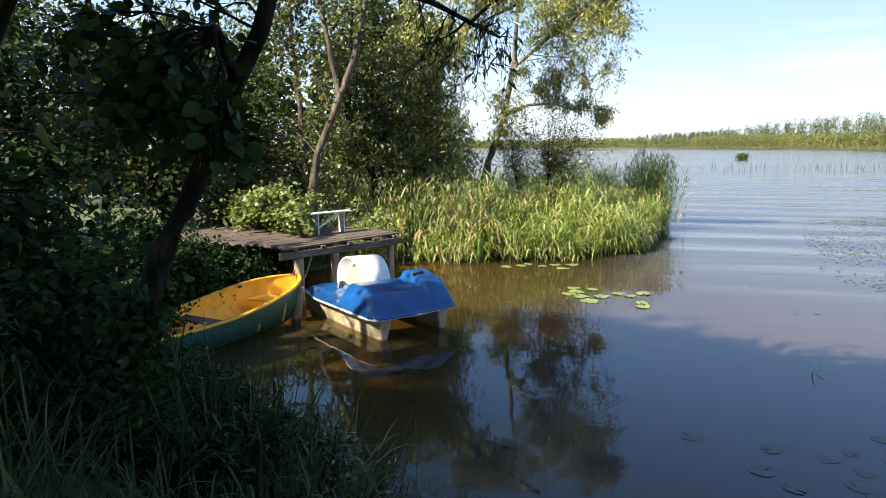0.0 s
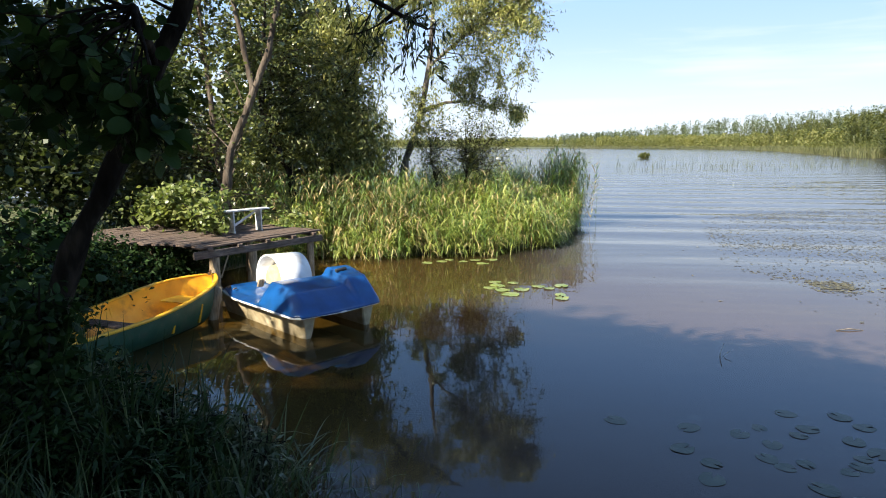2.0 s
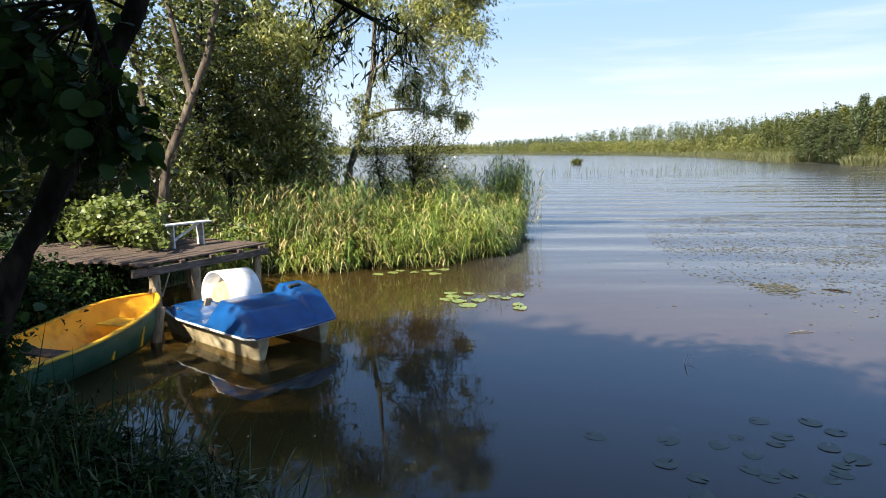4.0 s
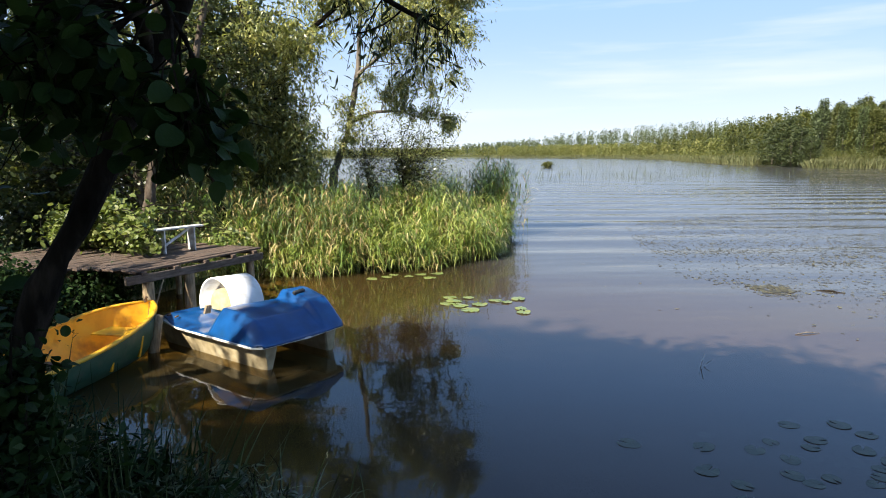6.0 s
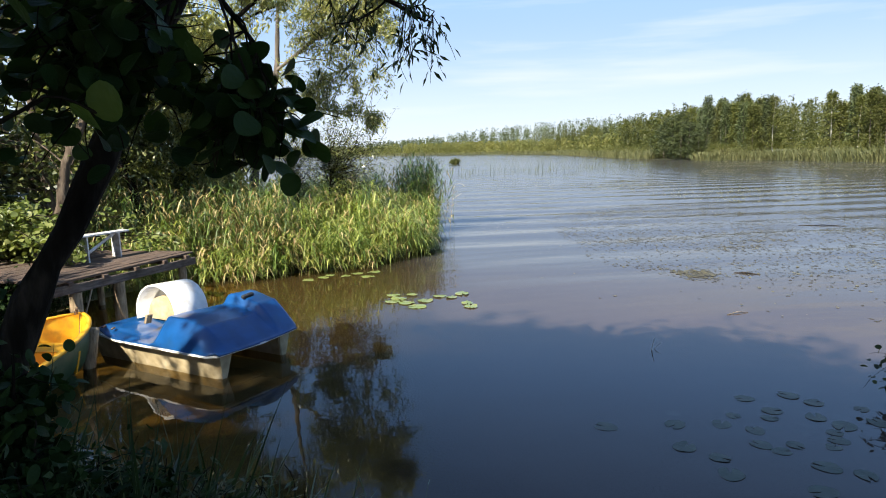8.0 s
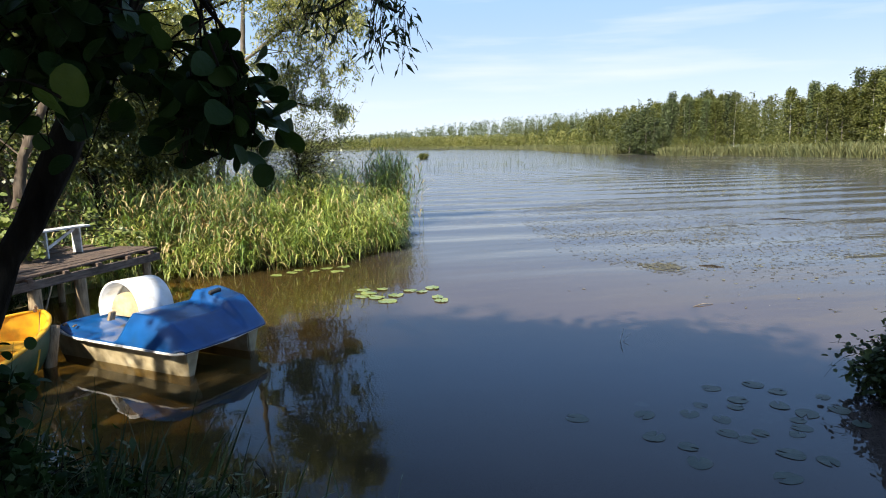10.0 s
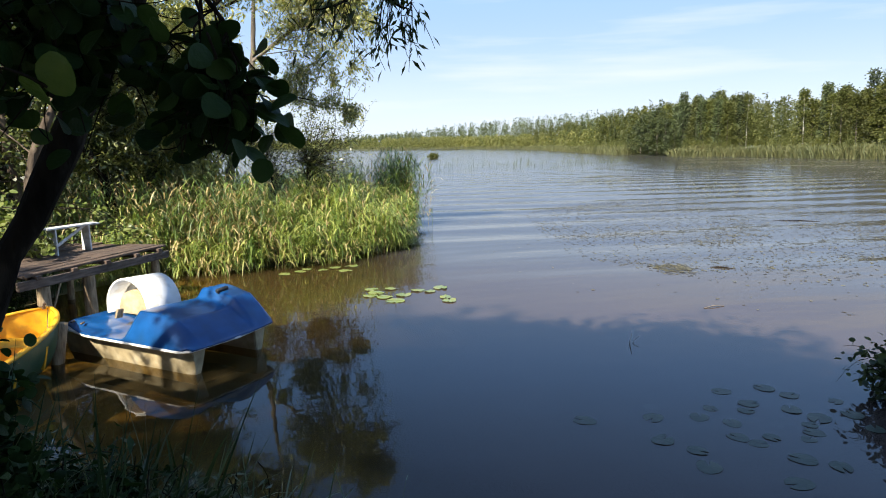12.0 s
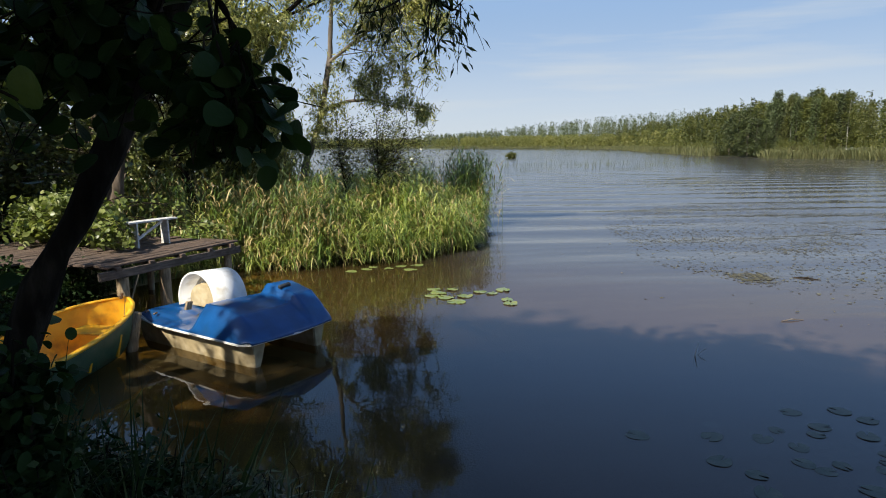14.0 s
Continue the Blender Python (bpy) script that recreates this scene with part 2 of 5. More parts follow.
SOIL = bed_and_bank()
# bark colours lowered to near-black, holding the shade of the bank
BARK_DARK = material("shaded_alder_bark", [(0.006, 0.005, 0.004), (0.016, 0.013, 0.010), (0.050, 0.040, 0.031)], 9, 0.95, 1.0, 30, stretch=(1, 1, 0.3), spec=0.04)
BARK_GREY = material("willow_bark", [(0.06, 0.05, 0.038), (0.12, 0.10, 0.078), (0.20, 0.165, 0.13)], 8, 0.9, 1.0, 26, stretch=(1, 1, 0.3))
BARK_BROWN = material("alder_stem_bark", [(0.035, 0.026, 0.018), (0.085, 0.064, 0.046), (0.17, 0.135, 0.10)], 8, 0.9, 1.0, 26, stretch=(1, 1, 0.3), spec=0.2)
BARK_PALE = material("birch_bark", [(0.12, 0.11, 0.10), (0.55, 0.52, 0.46), (0.65, 0.62, 0.56)], 3, 0.8, 0.4, 20)
# leaf greens lowered to near-black, with the bank's shade painted in
LEAF_ALDER = material("shaded_alder_leaf", [(0.011, 0.024, 0.007), (0.020, 0.042, 0.011), (0.040, 0.070, 0.019)], 5, 0.55, 0.25, 60, translucent=0.15, random_mix=0.7, spec=0.10)
LEAF_SHOOT = material("alder_shoot_leaf", [(0.025, 0.042, 0.010), (0.045, 0.068, 0.015), (0.07, 0.09, 0.02)], 9, 0.5, 0.3, 60, translucent=0.35, spec=0.2)
LEAF_WILLOW = material("willow_leaf", [(0.10, 0.12, 0.035), (0.24, 0.25, 0.075), (0.46, 0.42, 0.15)], 1.2, 0.36, translucent=0.24, random_mix=0.75, spec=0.6)
LEAF_DARK = material("thicket_leaf", [(0.024, 0.037, 0.011), (0.066, 0.084, 0.023), (0.225, 0.23, 0.068)], 1.0, 0.34, translucent=0.20, random_mix=0.75, spec=0.6)
# darker leaf copy for plants in shade, the shade being in the colour
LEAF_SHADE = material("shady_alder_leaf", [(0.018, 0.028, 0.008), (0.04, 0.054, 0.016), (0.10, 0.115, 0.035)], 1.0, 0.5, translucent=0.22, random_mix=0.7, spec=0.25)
LEAF_BUSH = material("bush_leaf", [(0.07, 0.10, 0.022), (0.145, 0.18, 0.045), (0.26, 0.27, 0.095)], 2.0, 0.42, translucent=0.3, random_mix=0.6)
REED = material("reed_leaf", [(0.14, 0.18, 0.040), (0.29, 0.33, 0.072), (0.52, 0.50, 0.18)], 0.9, 0.4, translucent=0.30, random_mix=0.75, spec=0.6)
REED_GREEN = material("green_reed_leaf", [(0.06, 0.11, 0.022), (0.13, 0.19, 0.040), (0.24, 0.29, 0.07)], 1.1, 0.4, translucent=0.30, random_mix=0.7, spec=0.6)
REED_DRY = material("dry_reed", [(0.22, 0.14, 0.06), (0.38, 0.28, 0.12), (0.52, 0.42, 0.22)], 2.0, 0.7, translucent=0.15, random_mix=0.7)
REED_DARK = material("tall_reed_leaf", [(0.05, 0.085, 0.03), (0.085, 0.125, 0.045), (0.14, 0.17, 0.065)], 1.5, 0.5, translucent=0.25, random_mix=0.65)
# grass colour kept dark, with the shade of the bank in it
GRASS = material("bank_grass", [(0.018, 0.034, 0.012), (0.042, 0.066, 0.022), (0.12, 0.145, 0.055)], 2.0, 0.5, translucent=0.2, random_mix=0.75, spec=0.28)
# paler blade colour that stands in for sky light on the leaves
SEDGE = material("sedge_leaf", [(0.045, 0.065, 0.028), (0.095, 0.115, 0.058), (0.20, 0.21, 0.115)], 1.5, 0.40, translucent=0.2, random_mix=0.8, spec=0.5)
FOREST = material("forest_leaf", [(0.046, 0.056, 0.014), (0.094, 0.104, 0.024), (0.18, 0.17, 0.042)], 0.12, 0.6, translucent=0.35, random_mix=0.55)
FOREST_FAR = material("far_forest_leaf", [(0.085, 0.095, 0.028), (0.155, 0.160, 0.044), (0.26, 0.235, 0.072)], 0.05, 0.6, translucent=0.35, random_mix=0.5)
FOREST_PINE = material("pine_needles", [(0.028, 0.042, 0.014), (0.050, 0.068, 0.020), (0.085, 0.102, 0.030)], 0.2, 0.6, random_mix=0.6)
def varied(m, low, high):
    """Lets each tree of a wood differ in brightness."""
    n, l = m.node_tree.nodes, m.node_tree.links
    info = n.new("ShaderNodeObjectInfo")
    span = n.new("ShaderNodeMapRange")
    span.inputs["To Min"].default_value, span.inputs["To Max"].default_value = low, high
    l.new(info.outputs["Random"], span.inputs["Value"])
    hsv = n.new("ShaderNodeHueSaturation")
    l.new(span.outputs["Result"], hsv.inputs["Value"])
    socket = n["Principled BSDF"].inputs["Base Color"]
    l.new(socket.links[0].from_socket, hsv.inputs["Color"])
    l.new(hsv.outputs["Color"], socket)


FOREST_ALDER = material("far_alder_leaf", [(0.022, 0.032, 0.009), (0.042, 0.056, 0.015), (0.085, 0.098, 0.027)], 0.3, 0.6, translucent=0.25, random_mix=0.6)
varied(FOREST, 0.7, 1.35)
varied(FOREST_PINE, 0.75, 1.3)
SHORE_REED = material("shore_reed", [(0.042, 0.052, 0.015), (0.078, 0.084, 0.024), (0.125, 0.115, 0.04)], 0.15, 0.7, random_mix=0.6)
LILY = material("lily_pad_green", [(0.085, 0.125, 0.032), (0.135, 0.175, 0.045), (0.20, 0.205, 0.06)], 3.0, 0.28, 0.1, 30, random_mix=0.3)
# darker copy of the pad green, with shade put into the colour
LILY_SHADED = material("shaded_lily_leaf", [(0.030, 0.044, 0.030), (0.042, 0.058, 0.038), (0.058, 0.074, 0.048)], 6.0, 0.42, 0.15, 30, spec=0.26)
WEED = material("floating_weed", [(0.030, 0.026, 0.015), (0.062, 0.054, 0.026), (0.16, 0.14, 0.06)], 0.6, 0.6, random_mix=0.8)
WEED_PALE = material("pale_lily_leaf", [(0.09, 0.085, 0.030), (0.14, 0.13, 0.045), (0.22, 0.20, 0.08)], 0.3, 0.5, random_mix=0.7)
BULRUSH = material("bulrush_stem", [(0.03, 0.045, 0.02), (0.05, 0.065, 0.03), (0.08, 0.09, 0.04)], 0.5, 0.6, random_mix=0.7)
PLANK = material("weathered_plank", [(0.050, 0.031, 0.021), (0.105, 0.069, 0.048), (0.18, 0.126, 0.09)], 5, 0.85, 0.7, 60, stretch=(1, 12, 6), dirt=(0.06, 0.05, 0.038), dirt_scale=3)
BEAM = material("grey_beam_wood", [(0.07, 0.05, 0.038), (0.13, 0.098, 0.075), (0.21, 0.165, 0.13)], 5, 0.85, 0.8, 50, stretch=(1, 10, 6), dirt=(0.05, 0.042, 0.03), dirt_scale=4)
POST = material("post_wood", [(0.17, 0.12, 0.07), (0.33, 0.24, 0.14), (0.46, 0.35, 0.22)], 6, 0.85, 0.6, 40, stretch=(6, 6, 1), dirt=(0.06, 0.05, 0.035))
BLUE = material("blue_gelcoat", [(0.003, 0.036, 0.125), (0.004, 0.054, 0.18), (0.007, 0.074, 0.24)], 3, 0.28, 0.05, 8, coat=0.2, dirt=(0.010, 0.055, 0.15), dirt_scale=4)
WHITE_GRP = material("white_gelcoat", [(0.66, 0.65, 0.60), (0.76, 0.75, 0.71), (0.80, 0.79, 0.76)], 4, 0.4, 0.05, 20, dirt=(0.42, 0.36, 0.26), dirt_scale=5)
CREAM = material("stained_cream_hull", [(0.27, 0.205, 0.11), (0.45, 0.36, 0.21), (0.60, 0.51, 0.34)], 5, 0.5, 0.1, 20, dirt=(0.17, 0.13, 0.07), dirt_scale=3.5)
YELLOW = material("yellow_paint", [(0.70, 0.34, 0.012), (0.82, 0.43, 0.02), (0.86, 0.49, 0.03)], 5, 0.45, 0.1, 15, dirt=(0.30, 0.14, 0.03), dirt_scale=4)
GREEN = material("green_paint", [(0.014, 0.056, 0.032), (0.023, 0.082, 0.048), (0.04, 0.11, 0.064)], 5, 0.45, 0.1, 15, dirt=(0.06, 0.07, 0.05), dirt_scale=5)
WHITE_PAINT = material("flaking_white_paint", [(0.36, 0.34, 0.31), (0.55, 0.54, 0.51), (0.70, 0.69, 0.67)], 14, 0.6, 0.3, 40, dirt=(0.34, 0.31, 0.28), dirt_scale=9)
STEEL = material("rusty_steel", [(0.12, 0.07, 0.04), (0.25, 0.16, 0.10)], 14, 0.6, 0.2, 60, metal=0.6)
NEAR_BLACK = material("near_black", [(0.012, 0.012, 0.012), (0.03, 0.03, 0.03)], 10, 0.7)


# ---- building helpers ----
def mesh_object(name, verts, faces, mat, parent=None, label="", smooth=False):
    me = bpy.data.meshes.new(name)
    me.from_pydata([tuple(v) for v in verts] if not isinstance(verts, list) else verts, [], faces)
    me.materials.append(mat)
    if smooth:
        me.polygons.foreach_set("use_smooth", [True] * len(me.polygons))
    me.update()
    ob = new(name, me)
    if parent:
        ob.parent = parent
    if label:
        tagged(ob, label)
    return ob


def quads_object(name, V, F, mat, parent=None, smooth=False):
    """A mesh from arrays of corners and of faces with the same number of corners each."""
    me = bpy.data.meshes.new(name)
    k = F.shape[1]
    me.vertices.add(len(V))
    me.vertices.foreach_set("co", np.ascontiguousarray(V, dtype=np.float32).ravel())
    me.loops.add(F.size)
    me.loops.foreach_set("vertex_index", np.ascontiguousarray(F, dtype=np.int32).ravel())
    me.polygons.add(len(F))
    me.polygons.foreach_set("loop_start", np.arange(0, F.size, k, dtype=np.int32))
    if smooth:
        me.polygons.foreach_set("use_smooth", np.ones(len(F), dtype=bool))
    me.materials.append(mat)
    me.update(calc_edges=True)
    me.validate()
    ob = new(name, me)
    if parent:
        ob.parent = parent
    return ob


def part(name, bm, mat, parent=None, label="", smooth=False):
    me = bpy.data.meshes.new(name)
    bmesh.ops.recalc_face_normals(bm, faces=bm.faces)
    bm.to_mesh(me)
    bm.free()
    me.materials.append(mat)
    if smooth:
        me.polygons.foreach_set("use_smooth", [True] * len(me.polygons))
    ob = new(name, me)
    if parent:
        ob.parent = parent
    if label:
        tagged(ob, label)
    return ob


def block(bm, size, m, bevel=0.006):
    """A bevelled box of that size added to bm at the pose m."""
    made = bmesh.ops.create_cube(bm, size=1.0, matrix=m @ Matrix.Diagonal((*size, 1)))
    if bevel:
        edges = {e for v in made["verts"] for e in v.link_edges}
        bmesh.ops.bevel(bm, geom=list(edges), offset=bevel, segments=1, affect='EDGES')
    return bm


def unit(a):
    return a / np.maximum(np.linalg.norm(a, axis=-1, keepdims=True), 1e-9)


def tube(points, radii, sides=7):
    """Corners and quads of a round, tapering limb along points."""
    P, R = np.array(points, float), np.array(radii, float)
    T = unit(np.gradient(P, axis=0))
    ref = np.array([0.31, 0.2, 0.93]) if abs(T[0][2]) < 0.9 else np.array([0.9, 0.3, 0.1])
    A = unit(np.cross(T, ref))
    B = np.cross(T, A)
    ang = np.linspace(0, 2 * np.pi, sides, endpoint=False)
    V = (P[:, None] + R[:, None, None] * (np.cos(ang)[None, :, None] * A[:, None] + np.sin(ang)[None, :, None] * B[:, None])).reshape(-1, 3)
    i, j = np.meshgrid(np.arange(len(P) - 1), np.arange(sides), indexing="ij")
    k = (j + 1) % sides
    F = np.stack([i * sides + j, i * sides + k, (i + 1) * sides + k, (i + 1) * sides + j], -1).reshape(-1, 4)
    return V, F


def joined(pieces):
    V, F, off = [], [], 0
    for v, f in pieces:
        V.append(v)
        F.append(f + off)
        off += len(v)
    return np.concatenate(V), np.concatenate(F)


def leaves(P, D, N, L, W, fold=0.25, shape="lance"):
    """Corners and quads of folded leaves: base points P, ways D, upper sides N, lengths L, widths W."""
    D = unit(D)
    S = unit(np.cross(D, N))
    N = np.cross(S, D)
    L, W = np.asarray(L)[:, None], np.asarray(W)[:, None]
    n = len(P)
    if shape == "lance":
        V = np.stack([P, P + D * L * 0.45 + S * W / 2 + N * W * fold, P + D * L - N * L * 0.06, P + D * L * 0.45 - S * W / 2 + N * W * fold], 1)
        F = np.arange(n)[:, None] * 4 + np.array([[0, 1, 2, 3]])
        return V.reshape(-1, 3), F
    if shape == "dab":
        V = np.stack([P, P + D * L * 0.5 + S * W / 2, P + D * L, P + D * L * 0.5 - S * W / 2], 1)
        return V.reshape(-1, 3), np.arange(n)[:, None] * 4 + np.array([[0, 1, 2, 3]])
    # a broad, rounded leaf of quads on both sides of the midrib
    rows = [(0.0, 0.05), (0.28, 0.92), (0.70, 0.90), (1.0, 0.22)]
    if shape == "broad":
        rows = [(0.0, 0.04), (0.07, 0.46), (0.2, 0.82), (0.38, 0.99), (0.58, 1.0), (0.77, 0.84), (0.91, 0.56), (0.99, 0.16)]
    ring = []
    for s, w in rows:
        bend = -0.16 * s * s
        mid = P + D * L * s + N * L * bend
        ring += [mid - S * W / 2 * w + N * W * fold * w * 0.5, mid, mid + S * W / 2 * w + N * W * fold * w * 0.5]
    V = np.stack(ring, 1)
    f = []
    for r in range(len(rows) - 1):
        for c in range(2):
            a = r * 3 + c
            f.append((a, a + 1, a + 4, a + 3))
    F = (np.arange(n)[:, None, None] * (3 * len(rows)) + np.array(f)[None]).reshape(-1, 4)
    return V.reshape(-1, 3), F


def blades(P, D, L, W, droop, segs=4, roll=None, rng=None):
    """Corners and quads of long narrow leaves that start along D and bow down."""
    D = unit(D)
    n = len(P)
    L, W, droop = (np.broadcast_to(np.asarray(a, float), (n,))[:, None] for a in (L, W, droop))
    side = np.cross(D, np.array([0, 0, 1.0])) + 1e-3
    turn = rng.uniform(0, 2 * np.pi, n)
    flat = np.stack([np.cos(turn), np.sin(turn), 0 * turn], -1)
    side = unit(np.where(np.abs(D[:, 2:3]) > 0.93, flat, side))
    rows = []
    for s in np.linspace(0, 1, segs + 1):
        mid = P + D * L * s + np.array([0, 0, -1.0]) * droop * L * s ** 2.2
        w = W * (0.55 + 0.9 * s if s < 0.5 else 2.0 * (1 - s)) * 0.5 + 0.0006
        rows += [mid - side * w, mid + side * w]
    V = np.stack(rows, 1)
    k = 2 * (segs + 1)
    f = np.array([(2 * r, 2 * r + 1, 2 * r + 3, 2 * r + 2) for r in range(segs)])
    F = (np.arange(n)[:, None, None] * k + f[None]).reshape(-1, 4)
    return V.reshape(-1, 3), F


def inside(poly, X, Y):
    hit = np.zeros(X.shape, bool)
    for (x1, y1), (x2, y2) in zip(poly, poly[1:] + poly[:1]):
        cross = ((y1 > Y) != (y2 > Y)) & (X < (x2 - x1) * (Y - y1) / (y2 - y1 + 1e-12) + x1)
        hit ^= cross
    return hit


def shore_distance(poly, X, Y):
    """Metres inland (positive) or out on the water (negative) of a land's outline."""
    best = np.full(X.shape, 1e9)
    for (x1, y1), (x2, y2) in zip(poly, poly[1:] + poly[:1]):
        dx, dy = x2 - x1, y2 - y1
        t = np.clip(((X - x1) * dx + (Y - y1) * dy) / (dx * dx + dy * dy), 0, 1)
        best = np.minimum(best, np.hypot(X - x1 - t * dx, Y - y1 - t * dy))
    return np.where(inside(poly, X, Y), best, -best)


# ---- ground and water ----
HOME = [(-400, -400), (400, -400), (400, -60), (40, -12), (14, 5.5), (8, 6.6), (6.2, 6.0), (5.0, 4.9), (3.9, 3.6), (1.5, 3.0), (0.1, 3.6),
        (-1.0, 4.3), (-2.2, 5.0), (-3.3, 5.7), (-5.1, 6.2), (-5.5, 8), (-5.6, 10), (-5.4, 12), (-4.6, 14), (-3.3, 15.5), (-1.5, 15.5),
        (0.5, 16.1), (2.2, 17.4), (3.1, 20.6), (3.7, 24.0), (3.0, 26), (-0.5, 27), (-7, 28), (-14, 29), (-60, 36), (-400, 60)]
FAR = [(400, -60), (110, 10), (84, 45), (80, 70), (79, 85), (81, 101), (72, 107), (74, 132), (88, 183), (118, 292), (105, 362), (77, 390),
       (42, 435), (-30, 450), (-200, 440), (-900, 400), (-900, 3000), (3000, 3000), (3000, -60)]


def land_height(X, Y):
    near = shore_distance(HOME, X, Y)
    far = shore_distance(FAR, X, Y)
    camera_side = np.clip((9 - Y) / 6, 0, 1)
    top = 0.28 + 0.95 * camera_side + 0.5 * np.clip((-5.2 - X) / 0.8, 0, 1) * np.clip((14.5 - Y) / 2, 0, 1) * (1 - camera_side)
    h = np.where(near > 0, np.minimum(near * (0.16 + 0.34 * camera_side + 0.5 * np.clip((-5.0 - X) / 0.5, 0, 1) * np.clip((14.5 - Y) / 2, 0, 1)), top), np.maximum(near * 0.22, -0.75))
    rise = np.where(far > 0, np.minimum(far * 0.06, 1.0) + np.clip(far - 60, 0, 400) * 0.016, np.maximum(far * 0.2, -0.75))
    h = np.maximum(h, rise)
    return h + 0.05 * np.sin(X * 1.7 + 0.6 * Y) * np.sin(Y * 1.3 - 0.4 * X) * (np.abs(h) > 0.06)


def axis_steps(lo, a, b, hi, fine, rough):
    far_lo = a - np.geomspace(rough, a - lo, 22)[::-1]
    far_hi = b + np.geomspace(rough, hi - b, 34)
    return np.concatenate([far_lo, np.arange(a, b, fine), far_hi])


gx = axis_steps(-3000, -14, 12, 3000, 0.3, 1.0)
gy = axis_steps(-1500, -5, 30, 3000, 0.3, 1.0)
GX, GY = np.meshgrid(gx, gy)
GZ = land_height(GX, GY)
gi, gj = np.meshgrid(np.arange(len(gy) - 1), np.arange(len(gx) - 1), indexing="ij")
gw = len(gx)
ground = quads_object("ground", np.stack([GX, GY, GZ], -1).reshape(-1, 3),
                      np.stack([gi * gw + gj, gi * gw + gj + 1, (gi + 1) * gw + gj + 1, (gi + 1) * gw + gj], -1).reshape(-1, 4), SOIL, smooth=True)
tagged(ground, "dark earth bank and sandy lake bed under weeds", "ground", kind="structure")

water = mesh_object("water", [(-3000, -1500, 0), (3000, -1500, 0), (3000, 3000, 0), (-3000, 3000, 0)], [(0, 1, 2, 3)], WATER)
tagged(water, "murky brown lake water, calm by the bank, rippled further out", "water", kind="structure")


# ---- pedal boat ----
def smooth(a, b, x):
    t = np.clip((x - a) / (b - a), 0, 1)
    return t * t * (3 - 2 * t)


def grid_shell(U, V, Z, thick):
    """A moulded shell over a grid: upper side, lower side and the rim between."""
    r, c = U.shape
    top = np.stack([U, V, Z], -1).reshape(-1, 3)
    low = top - np.array([0, 0, thick])
    i, j = np.meshgrid(np.arange(r - 1), np.arange(c - 1), indexing="ij")
    f = np.stack([i * c + j, i * c + j + 1, (i + 1) * c + j + 1, (i + 1) * c + j], -1).reshape(-1, 4)
    n = r * c
    ring = [k for k in range(c)] + [k * c + c - 1 for k in range(1, r)] + [(r - 1) * c + k for k in range(c - 2, -1, -1)] + [k * c for k in range(r - 2, 0, -1)]
    rim = np.array([(a, a + n, b + n, b) for a, b in zip(ring, ring[1:] + ring[:1])])
    return np.concatenate([top, low]), np.concatenate([f, f[:, ::-1] + n, rim])


